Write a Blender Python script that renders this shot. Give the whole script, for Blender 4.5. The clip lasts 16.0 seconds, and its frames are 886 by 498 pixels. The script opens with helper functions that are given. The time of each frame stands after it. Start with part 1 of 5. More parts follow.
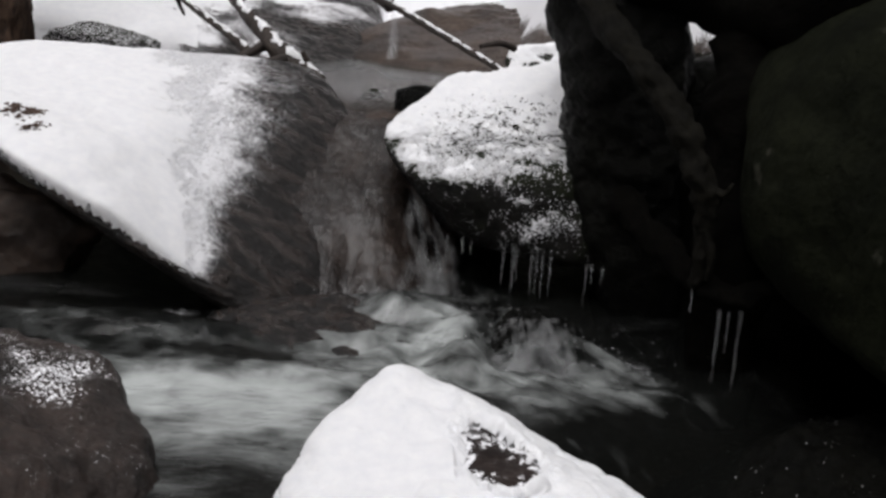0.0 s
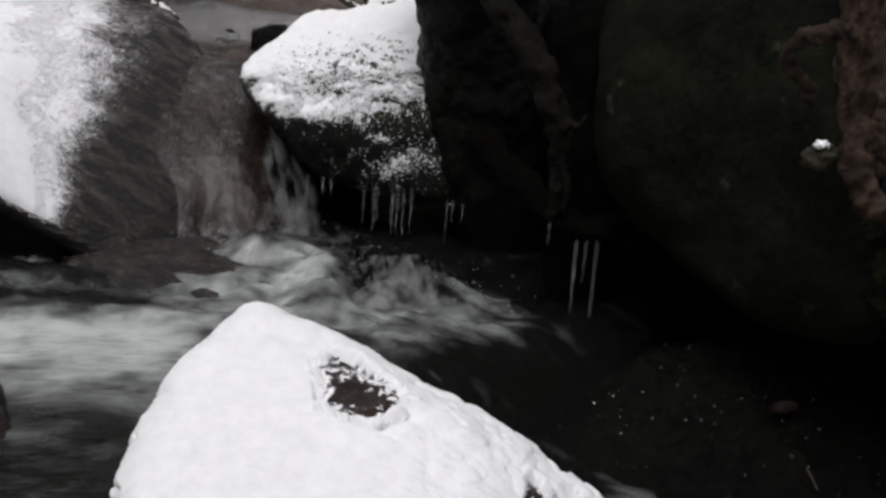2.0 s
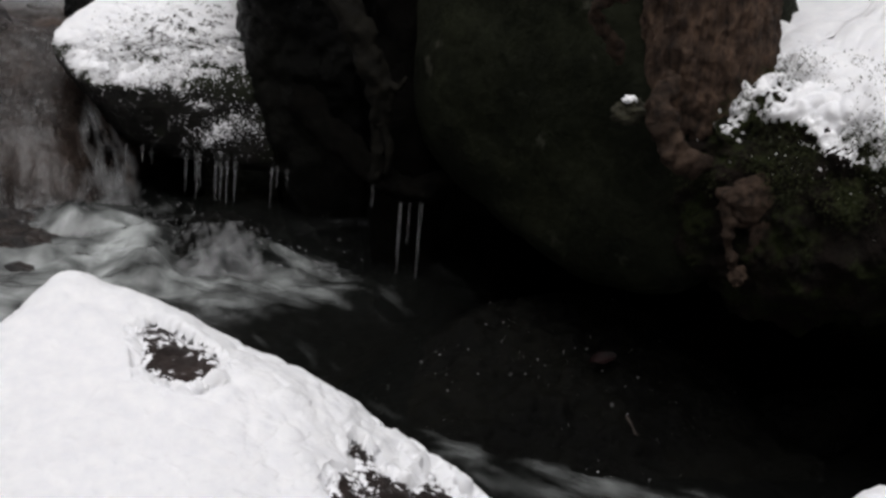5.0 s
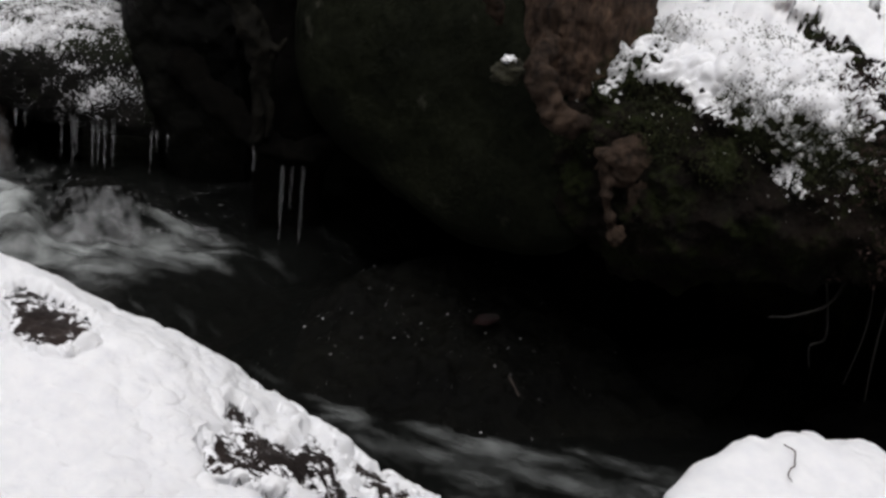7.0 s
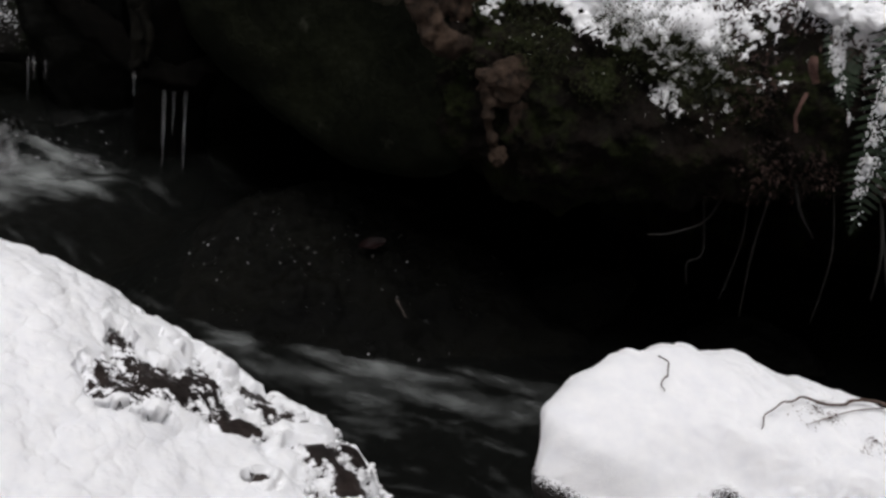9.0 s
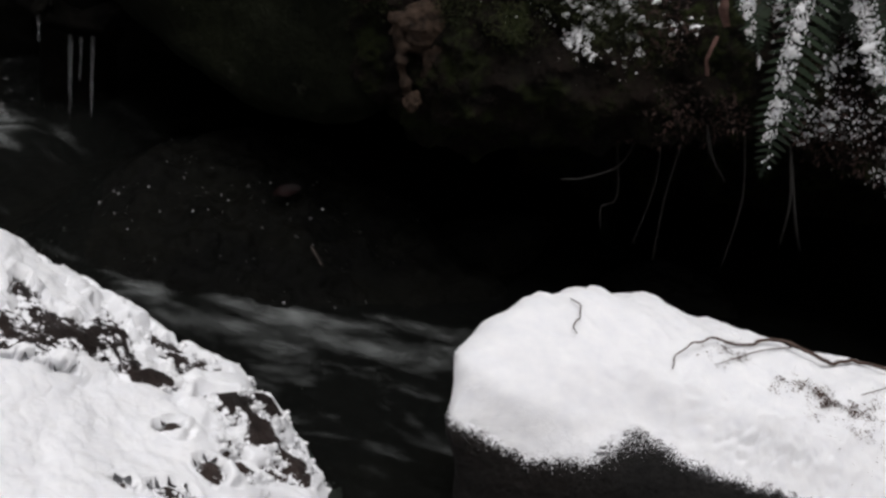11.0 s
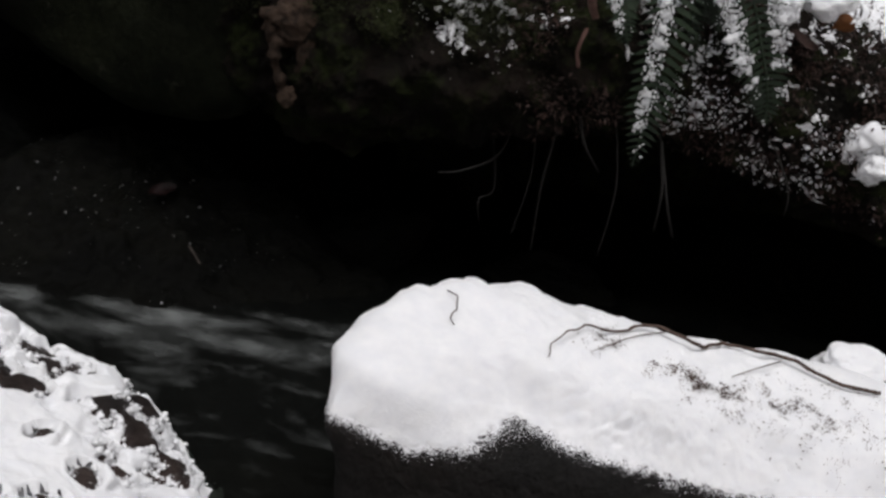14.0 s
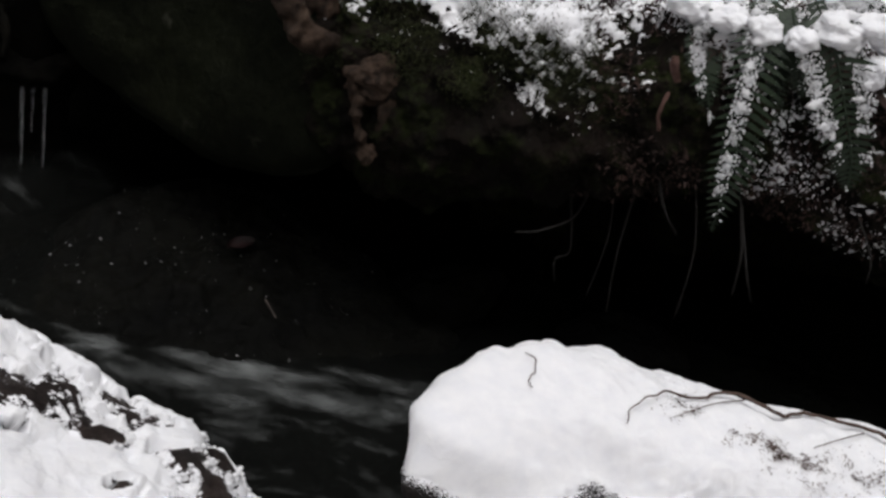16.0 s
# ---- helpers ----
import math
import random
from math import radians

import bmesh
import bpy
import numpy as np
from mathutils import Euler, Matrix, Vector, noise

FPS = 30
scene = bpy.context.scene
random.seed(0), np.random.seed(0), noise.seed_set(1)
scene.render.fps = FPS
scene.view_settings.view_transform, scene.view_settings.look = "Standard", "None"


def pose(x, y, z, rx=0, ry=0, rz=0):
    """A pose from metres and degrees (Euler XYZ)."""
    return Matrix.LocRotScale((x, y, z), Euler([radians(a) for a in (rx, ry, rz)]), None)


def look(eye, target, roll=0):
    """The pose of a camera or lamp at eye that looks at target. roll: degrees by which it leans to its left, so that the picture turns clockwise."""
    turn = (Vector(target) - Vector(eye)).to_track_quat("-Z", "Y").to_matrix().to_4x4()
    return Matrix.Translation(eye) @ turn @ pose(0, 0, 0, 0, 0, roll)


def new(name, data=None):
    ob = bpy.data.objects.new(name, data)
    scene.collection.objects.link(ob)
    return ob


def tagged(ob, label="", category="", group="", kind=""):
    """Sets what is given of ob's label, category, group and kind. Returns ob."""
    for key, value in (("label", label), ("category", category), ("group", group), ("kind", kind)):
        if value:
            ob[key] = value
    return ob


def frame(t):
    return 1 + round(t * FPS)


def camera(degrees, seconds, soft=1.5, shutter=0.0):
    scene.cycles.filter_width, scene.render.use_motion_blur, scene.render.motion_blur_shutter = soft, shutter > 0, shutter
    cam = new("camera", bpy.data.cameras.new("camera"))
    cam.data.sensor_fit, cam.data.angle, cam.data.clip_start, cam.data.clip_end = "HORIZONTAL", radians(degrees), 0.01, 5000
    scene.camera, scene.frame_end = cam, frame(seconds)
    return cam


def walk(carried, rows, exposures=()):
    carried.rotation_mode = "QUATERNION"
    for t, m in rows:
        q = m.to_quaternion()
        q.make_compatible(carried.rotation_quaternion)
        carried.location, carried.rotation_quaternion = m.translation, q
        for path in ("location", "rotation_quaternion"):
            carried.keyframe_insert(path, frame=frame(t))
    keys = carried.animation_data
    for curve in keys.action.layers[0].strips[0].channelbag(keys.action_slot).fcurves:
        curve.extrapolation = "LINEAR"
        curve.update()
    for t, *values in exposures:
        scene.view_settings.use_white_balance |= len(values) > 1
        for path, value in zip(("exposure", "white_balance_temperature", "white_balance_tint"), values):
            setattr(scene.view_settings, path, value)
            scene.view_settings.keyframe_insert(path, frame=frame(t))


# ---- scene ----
cam = camera(39.5, 16.0, soft=2.8)
METRES, EYE, TILT, LEAN, TURN = 0.3, 1.2, -16.0, -4.0, 0.0
EXPOSURE = -0.15
ROWS = [
    (0.0, 0.0, 0.0, 0.0, 0.0, 0.0, -0.0),
    (0.5, 0.0293, -0.0008, -0.0191, -1.13, -0.78, 0.12),
    (1.0, 0.0552, -0.0177, -0.0426, -2.78, -1.55, 0.32),
    (1.5, 0.0836, 0.0129, -0.0759, -4.33, -2.04, 0.79),
    (2.0, 0.1116, 0.0089, -0.0998, -5.92, -2.46, 1.39),
    (2.5, 0.1312, 0.0045, -0.1224, -7.21, -2.82, 1.55),
    (3.0, 0.1626, -0.0135, -0.1405, -8.31, -3.18, 1.46),
    (3.5, 0.1726, -0.039, -0.1399, -9.45, -3.46, 1.46),
    (4.0, 0.1937, -0.0233, -0.1601, -10.98, -3.63, 1.99),
    (6.5, 0.3242, -0.032, -0.2551, -16.64, -4.78, 2.63),
    (7.0, 0.3499, -0.0135, -0.2954, -18.19, -5.34, 2.64),
    (7.5, 0.3812, -0.013, -0.3232, -19.49, -6.21, 2.94),
    (8.0, 0.4141, -0.0176, -0.3487, -20.76, -7.18, 3.15),
    (8.5, 0.4334, -0.0488, -0.3646, -21.84, -7.96, 3.27),
    (9.0, 0.4396, -0.0868, -0.3662, -22.87, -8.71, 2.89),
    (11.5, 0.5349, -0.083, -0.4199, -27.3, -11.4, 2.7),
    (12.0, 0.5525, -0.1042, -0.415, -28.32, -11.38, 2.49),
    (12.5, 0.567, -0.1124, -0.4215, -29.47, -11.4, 2.64),
    (13.0, 0.577, -0.123, -0.4236, -30.58, -11.55, 2.81),
    (13.5, 0.587, -0.128, -0.4267, -31.3, -11.62, 2.97),
    (14.0, 0.5832, -0.1274, -0.4288, -31.63, -11.6, 3.17),
    (14.5, 0.5785, -0.1182, -0.4229, -31.51, -11.45, 3.27),
    (15.0, 0.5566, -0.1097, -0.3983, -30.85, -10.95, 2.85),
    (15.5, 0.5329, -0.0896, -0.378, -29.67, -9.86, 2.62),
    (16.0, 0.5056, -0.0739, -0.3638, -28.57, -9.12, 2.47),
]
walk(cam, [(t, pose(0, 0, EYE, TILT, LEAN, TURN) @ pose(METRES * x, METRES * y, METRES * z, 90 + pitch, roll, yaw)) for t, x, y, z, yaw, pitch, roll in ROWS],
     exposures=[(0.0, EXPOSURE, 6410, 12), (16.0, EXPOSURE, 6410, 12)])

# ---- light: an overcast winter sky ----
world = bpy.data.worlds.new("overcast")
scene.world = world
world.use_nodes = True
wn, wl = world.node_tree.nodes, world.node_tree.links
sky = wn.new("ShaderNodeTexSky")
sky.sky_type, sky.sun_disc = "NISHITA", False
sky.sun_elevation, sky.sun_rotation, sky.dust_density = radians(48), radians(200), 4.0
grey = wn.new("ShaderNodeHueSaturation")
grey.inputs["Saturation"].default_value = 0.18
wl.new(sky.outputs["Color"], grey.inputs["Color"])
wl.new(grey.outputs["Color"], wn["Background"].inputs["Color"])
wn["Background"].inputs["Strength"].default_value = 0.07
sun = new("sun", bpy.data.lights.new("sun", "SUN"))
sun.data.energy, sun.data.angle, sun.data.color = 2.4, radians(44), (1.0, 0.985, 0.97)
sun.matrix_world = look((-0.6, 0.4, 8.0), (0.4, 2.6, 0.2))


# ---- numeric helpers ----
def hash3(i, j, k, seed):
    h = (i * 374761393 + j * 668265263 + k * 2147483647 + seed * 974634599) & 0xFFFFFFFF
    h = ((h ^ (h >> 13)) * 1274126177) & 0xFFFFFFFF
    return ((h ^ (h >> 16)) & 0xFFFFFF) / float(0xFFFFFF) * 2 - 1


def vnoise(p, seed=0):
    """Smooth value noise in -1..1 at the points p (n x 3)."""
    b = np.floor(p).astype(np.int64)
    f = p - b
    f = f * f * f * (f * (f * 6 - 15) + 10)
    out = np.zeros(len(p))
    for dx in (0, 1):
        for dy in (0, 1):
            for dz in (0, 1):
                w = (f[:, 0] if dx else 1 - f[:, 0]) * (f[:, 1] if dy else 1 - f[:, 1]) * (f[:, 2] if dz else 1 - f[:, 2])
                out += w * hash3(b[:, 0] + dx, b[:, 1] + dy, b[:, 2] + dz, seed)
    return out


def fbm(p, freq, octaves=4, seed=0, gain=0.5):
    out, amp, total = np.zeros(len(p)), 1.0, 0.0
    for o in range(octaves):
        out += amp * vnoise(p * freq + 17.3 * (seed + o), seed + o)
        total += amp
        amp, freq = amp * gain, freq * 2.03
    return out / total * 1.6


def step(a, b, x):
    s = np.clip((x - a) / (b - a), 0, 1)
    return s * s * (3 - 2 * s)


def normals_of(v, f):
    n = np.zeros_like(v)
    for a in range(1, f.shape[1] - 1):
        c = np.cross(v[f[:, a]] - v[f[:, 0]], v[f[:, a + 1]] - v[f[:, 0]])
        for i in (0, a, a + 1):
            for ax in range(3):
                n[:, ax] += np.bincount(f[:, i], c[:, ax], len(v))
    return n / np.maximum(np.linalg.norm(n, axis=1, keepdims=True), 1e-12)


def to_mesh(name, v, f, material, smooth=True, **attributes):
    me = bpy.data.meshes.new(name)
    v, f = np.asarray(v, float), np.asarray(f)
    me.vertices.add(len(v))
    me.vertices.foreach_set("co", v.ravel())
    me.loops.add(f.size)
    me.loops.foreach_set("vertex_index", f.ravel())
    me.polygons.add(len(f))
    me.polygons.foreach_set("loop_start", np.arange(0, f.size, f.shape[1]))
    me.polygons.foreach_set("use_smooth", np.full(len(f), smooth))
    for key, value in attributes.items():
        if np.ndim(value) == 2:
            uv = me.uv_layers.new(name=key)
            uv.data.foreach_set("uv", np.asarray(value)[f.ravel()].ravel())
        else:
            me.attributes.new(key, "FLOAT", "POINT").data.foreach_set("value", np.asarray(value, float))
    me.materials.append(material)
    me.update(calc_edges=True)
    me.validate()
    return me


def part(name, mesh, parent=None, label=""):
    ob = new(name, mesh)
    ob.parent = parent
    return tagged(ob, label)


BALLS = {}


def ball(sub):
    if sub not in BALLS:
        bm = bmesh.new()
        bmesh.ops.create_icosphere(bm, subdivisions=sub, radius=1)
        bm.verts.ensure_lookup_table()
        BALLS[sub] = (np.array([v.co[:] for v in bm.verts]), np.array([[w.index for w in g.verts] for g in bm.faces]))
        bm.free()
    return BALLS[sub]


def weathered(centre, facets, sub=6, edge=14, lumps=0.03, grain=0.006, seed=1):
    """A boulder: facets (compass degrees, rise in degrees, metres from the centre), with worn edges, lumps and grain."""
    d, f = ball(sub)
    a = np.radians(np.array(facets, float)[:, :2])
    n = np.stack([np.cos(a[:, 1]) * np.cos(a[:, 0]), np.cos(a[:, 1]) * np.sin(a[:, 0]), np.sin(a[:, 1])], 1)
    q = np.maximum(d @ n.T, 0) / np.array(facets, float)[:, 2]
    big = q.max(1)
    r = 1 / (big * ((q / big[:, None]) ** edge).sum(1) ** (1 / edge))
    v = np.array(centre) + d * r[:, None]
    w = normals_of(v, f)
    v = v + w * (lumps * fbm(v, 3.5, 3, seed) + grain * fbm(v, 22, 3, seed + 9))[:, None]
    return v, f, normals_of(v, f)


def fine(v, f, keep, parts=1):
    """Splits the kept triangles into four each, and drops the rest."""
    f = f[keep]
    used, f = np.unique(f, return_inverse=True)
    f = f.reshape(-1, 3)
    v = v[used]
    for _ in range(parts):
        e = np.sort(np.concatenate([f[:, [0, 1]], f[:, [1, 2]], f[:, [2, 0]]]), 1)
        u, inv = np.unique(e, axis=0, return_inverse=True)
        inv = inv.reshape(3, -1) + len(v)
        v = np.concatenate([v, (v[u[:, 0]] + v[u[:, 1]]) / 2])
        f = np.concatenate([np.stack(c, 1) for c in ((f[:, 0], inv[0], inv[2]), (inv[0], f[:, 1], inv[1]), (inv[2], inv[1], f[:, 2]), (inv[0], inv[1], inv[2]))])
    return v, f


def relaxed(a, f, times):
    """Values at the vertices, averaged over their neighbours."""
    e = np.concatenate([f[:, [0, 1]], f[:, [1, 2]], f[:, [2, 0]]])
    e = np.concatenate([e, e[:, ::-1]])
    count = np.maximum(np.bincount(e[:, 0], minlength=len(a)), 1)[:, None]
    for _ in range(times):
        a = 0.4 * a + 0.6 * np.stack([np.bincount(e[:, 0], a[e[:, 1], k], len(a)) for k in range(a.shape[1])], 1) / count
    return a


def snow_on(v, f, cover, thick, material, split=1, lump=0.25, seed=3, soft=10, knobs=(), depth=None, lift=0.005, puff=0.0):
    """A snow layer on a surface: cover(v, n) above 0 is snow."""
    c = cover(v, normals_of(v, f))
    v, f = fine(v, f, (c[f] > -0.25).any(1), split)
    n = normals_of(v, f)
    c = cover(v, n)
    deep = np.clip(c, 0, 1)[:, None]
    v = v + (relaxed(v, f, soft) - v) * deep
    way = relaxed(n, f, 2 * soft) * 0.6 + np.array((0, 0, 0.4))
    way /= np.linalg.norm(way, axis=1, keepdims=True)
    even = np.minimum(relaxed(c[:, None], f, 3 + 3 * split)[:, 0], c + 0.35)
    full = depth(v, n) * step(-0.12, 0.5, even) if depth else step(0.0, 1.0, even)
    h = thick * full * (1 + lump * fbm(v, 8, 2, seed) + 0.2 * lump * fbm(v, 45, 3, seed + 5)) + lift * step(-0.1, 0.7, even) + 0.0012 * fbm(v, 60, 3, seed + 8, 0.5) + 0.03 * np.minimum(c, 0)
    if puff:
        # billows: rounded lumps with creases between
        h = h + puff * step(0.0, 0.6, even) * (0.4 + 0.8 * fbm(v, 12, 2, seed + 11) + 0.12 * fbm(v, 45, 1, seed + 12))
    for x, y, r, up in knobs:
        h = h + up * np.exp(-(((v[:, 0] - x) ** 2 + (v[:, 1] - y) ** 2) / r ** 2))
    v = v + way * h[:, None]
    keep = (c[f] > -0.12).all(1)
    used, g = np.unique(f[keep], return_inverse=True)
    return to_mesh("snow_cover", v[used], g.reshape(-1, 3), material)


def crumbs_on(v, f, cover, count, size, material, seed=0, low=-0.2, high=0.35):
    """Loose grains of snow along the ragged edge of a snow layer."""
    rng = np.random.RandomState(seed)
    n = normals_of(v, f)
    c = cover(v, n)
    ok = np.where((c[f].mean(1) > low) & (c[f].mean(1) < high))[0]
    area = np.linalg.norm(np.cross(v[f[ok, 1]] - v[f[ok, 0]], v[f[ok, 2]] - v[f[ok, 0]]), axis=1)
    area = area * np.exp(np.minimum(c[f[ok]].mean(1), 0) / 0.09)
    pick = f[rng.choice(ok, count, p=area / area.sum())]
    w = rng.dirichlet((1, 1, 1), count)[:, :, None]
    at = (v[pick] * w).sum(1) + n[pick[:, 0]] * 0.002
    r = size * np.clip(np.exp(0.55 * rng.randn(count, 1) - 0.35), 0.25, 2.6)
    shape = np.array(((1, 0, 0), (-1, 0, 0), (0, 1, 0), (0, -1, 0), (0, 0, 1), (0, 0, -1)), float)
    p = at[:, None] + r[:, None] * shape[None] * rng.uniform(0.6, 1.4, (count, 6, 1))
    tri = np.array(((0, 2, 4), (2, 1, 4), (1, 3, 4), (3, 0, 4), (2, 0, 5), (1, 2, 5), (3, 1, 5), (0, 3, 5)))
    g = (tri[None] + 6 * np.arange(count)[:, None, None]).reshape(-1, 3)
    return to_mesh("snow_grain", p.reshape(-1, 3), g, material)


def clumps_on(v, f, cover, count, size, material, seed, where=None, lift=0.0):
    """Small rounded clumps of snow along a ragged edge, or where a weight says."""
    rng = np.random.RandomState(seed)
    n = normals_of(v, f)
    c = cover(v, n)
    w = where(v, c) if where else np.exp(-((c - 0.2) / 0.17) ** 2)
    w = w * np.bincount(f[:, 0], np.linalg.norm(np.cross(v[f[:, 1]] - v[f[:, 0]], v[f[:, 2]] - v[f[:, 0]]), axis=1), len(v))
    pick = rng.choice(len(v), count, p=w / w.sum())
    at = v[pick] + 0.006 * rng.randn(count, 3) * np.array((1, 1, 0.3)) + n[pick] * (lift * step(0.3, 1.0, c[pick]) * (where is not None))[:, None]
    r = size * np.clip(np.exp(0.45 * rng.randn(count, 1)), 0.4, 2.0)
    d, g = ball(1)
    k = len(d)
    p = at[:, None] + r[:, None] * d[None] * rng.uniform(0.72, 1.28, (count, k, 1))
    return to_mesh("snow_clump", p.reshape(-1, 3), (g[None] + k * np.arange(count)[:, None, None]).reshape(-1, 3), material)


def tube(points, radii, sides=8, steps=6, wobble=0.0, seed=0, caps=True):
    """A round, tapering limb through the points: vertices and faces."""
    p, r = np.array(points, float), np.array(radii, float)
    k = np.linspace(0, len(p) - 1, (len(p) - 1) * steps + 1)
    i = np.clip(k.astype(int), 0, len(p) - 2)
    t = (k - i)[:, None]
    a, b, c, d = p[np.maximum(i - 1, 0)], p[i], p[i + 1], p[np.minimum(i + 2, len(p) - 1)]
    q = 0.5 * (2 * b + (c - a) * t + (2 * a - 5 * b + 4 * c - d) * t * t + (3 * b - a - 3 * c + d) * t ** 3)
    rad = np.interp(k, np.arange(len(p)), r)
    tan = np.gradient(q, axis=0)
    tan /= np.linalg.norm(tan, axis=1, keepdims=True)
    u = np.cross(tan, (0.31, 0.17, 0.93))
    u /= np.linalg.norm(u, axis=1, keepdims=True)
    w = np.cross(tan, u)
    ang = np.arange(sides) * 2 * math.pi / sides
    ring = q[:, None] + rad[:, None, None] * (np.cos(ang)[None, :, None] * u[:, None] + np.sin(ang)[None, :, None] * w[:, None])
    v = ring.reshape(-1, 3)
    if wobble:
        out = v - np.repeat(q, sides, 0)
        v = v + out * (wobble * fbm(v, 0.6 / max(rad.mean(), 1e-3), 3, seed))[:, None]
    m = len(q)
    j = np.arange(sides)
    f = np.concatenate([np.stack([s * sides + j, s * sides + (j + 1) % sides, (s + 1) * sides + (j + 1) % sides, (s + 1) * sides + j], 1) for s in range(m - 1)])
    if caps:
        v = np.concatenate([v, q[:1], q[-1:]])
        e0, e1 = len(v) - 2, len(v) - 1
        cap = [[(a + 1) % sides, a, e0] for a in j] + [[(m - 1) * sides + a, (m - 1) * sides + (a + 1) % sides, e1] for a in j]
        return v, np.concatenate([f[:, [0, 1, 2]], f[:, [0, 2, 3]], np.array(cap)])
    return v, np.concatenate([f[:, [0, 1, 2]], f[:, [0, 2, 3]]])


def joined(pieces):
    v, f, at = [], [], 0
    for a, b in pieces:
        v.append(a)
        f.append(b + at)
        at += len(a)
    return np.concatenate(v), np.concatenate(f)


# ---- materials ----
class Nodes:
    def __init__(self, name):
        self.mat = bpy.data.materials.new(name)
        self.mat.use_nodes = True
        self.n, self.l = self.mat.node_tree.nodes, self.mat.node_tree.links
        self.bsdf, self.out = self.n["Principled BSDF"], self.n["Material Output"]
        self.where = self.n.new("ShaderNodeTexCoord").outputs["Object"]

    def put(self, value, socket):
        if isinstance(value, bpy.types.NodeSocket):
            self.l.new(value, socket)
        elif value is not None:
            socket.default_value = value

    def noise(self, scale, detail=6.0, rough=0.6, stretch=None, vector=None, warp=0.0, turn=None):
        v = vector or self.where
        if stretch:
            m = self.n.new("ShaderNodeMapping")
            m.inputs["Scale"].default_value = stretch
            if turn:
                m.vector_type = "TEXTURE"
                m.inputs["Scale"].default_value = [1 / s for s in stretch]
                m.inputs["Rotation"].default_value = [radians(a) for a in turn]
            self.l.new(v, m.inputs["Vector"])
            v = m.outputs["Vector"]
        t = self.n.new("ShaderNodeTexNoise")
        self.l.new(v, t.inputs["Vector"])
        t.inputs["Scale"].default_value, t.inputs["Detail"].default_value, t.inputs["Roughness"].default_value, t.inputs["Distortion"].default_value = scale, detail, rough, warp
        return t.outputs["Fac"]

    def ramp(self, fac, *stops):
        r = self.n.new("ShaderNodeValToRGB")
        e = r.color_ramp.elements
        while len(e) < len(stops):
            e.new(0.5)
        for x, (at, colour) in zip(e, stops):
            x.position, x.color = at, colour if len(colour) == 4 else (*colour, 1)
        self.l.new(fac, r.inputs["Fac"])
        return r.outputs["Color"]

    def map(self, fac, a, b, c=0.0, d=1.0):
        m = self.n.new("ShaderNodeMapRange")
        self.l.new(fac, m.inputs["Value"])
        for key, value in zip(("From Min", "From Max", "To Min", "To Max"), (a, b, c, d)):
            self.put(value, m.inputs[key])
        return m.outputs["Result"]

    def math(self, op, a, b=None):
        m = self.n.new("ShaderNodeMath")
        m.operation = op
        self.put(a, m.inputs[0])
        self.put(b, m.inputs[1])
        return m.outputs[0]

    def mix(self, fac, a, b):
        m = self.n.new("ShaderNodeMix")
        m.data_type = "RGBA"
        self.put(fac, m.inputs[0])
        for value, socket in ((a, m.inputs[6]), (b, m.inputs[7])):
            self.put((*value, 1) if isinstance(value, tuple) and len(value) == 3 else value, socket)
        return m.outputs[2]

    def attribute(self, name):
        a = self.n.new("ShaderNodeAttribute")
        a.attribute_name = name
        return a.outputs["Fac"]

    def up(self):
        g = self.n.new("ShaderNodeNewGeometry")
        s = self.n.new("ShaderNodeSeparateXYZ")
        self.l.new(g.outputs["Normal"], s.inputs[0])
        return s.outputs["Z"]

    def bump(self, height, distance, strength=1.0, after=None):
        b = self.n.new("ShaderNodeBump")
        self.put(strength, b.inputs["Strength"])
        b.inputs["Distance"].default_value = distance
        self.l.new(height, b.inputs["Height"])
        if after:
            self.l.new(after, b.inputs["Normal"])
        return b.outputs["Normal"]

    def done(self, colour, roughness, normal=None, specular=0.5):
        self.put(colour, self.bsdf.inputs["Base Color"])
        self.put(roughness, self.bsdf.inputs["Roughness"])
        self.put(specular, self.bsdf.inputs["Specular IOR Level"])
        if normal:
            self.l.new(normal, self.bsdf.inputs["Normal"])
        return self.mat


SNOW_WHITE = (0.86, 0.86, 0.88)


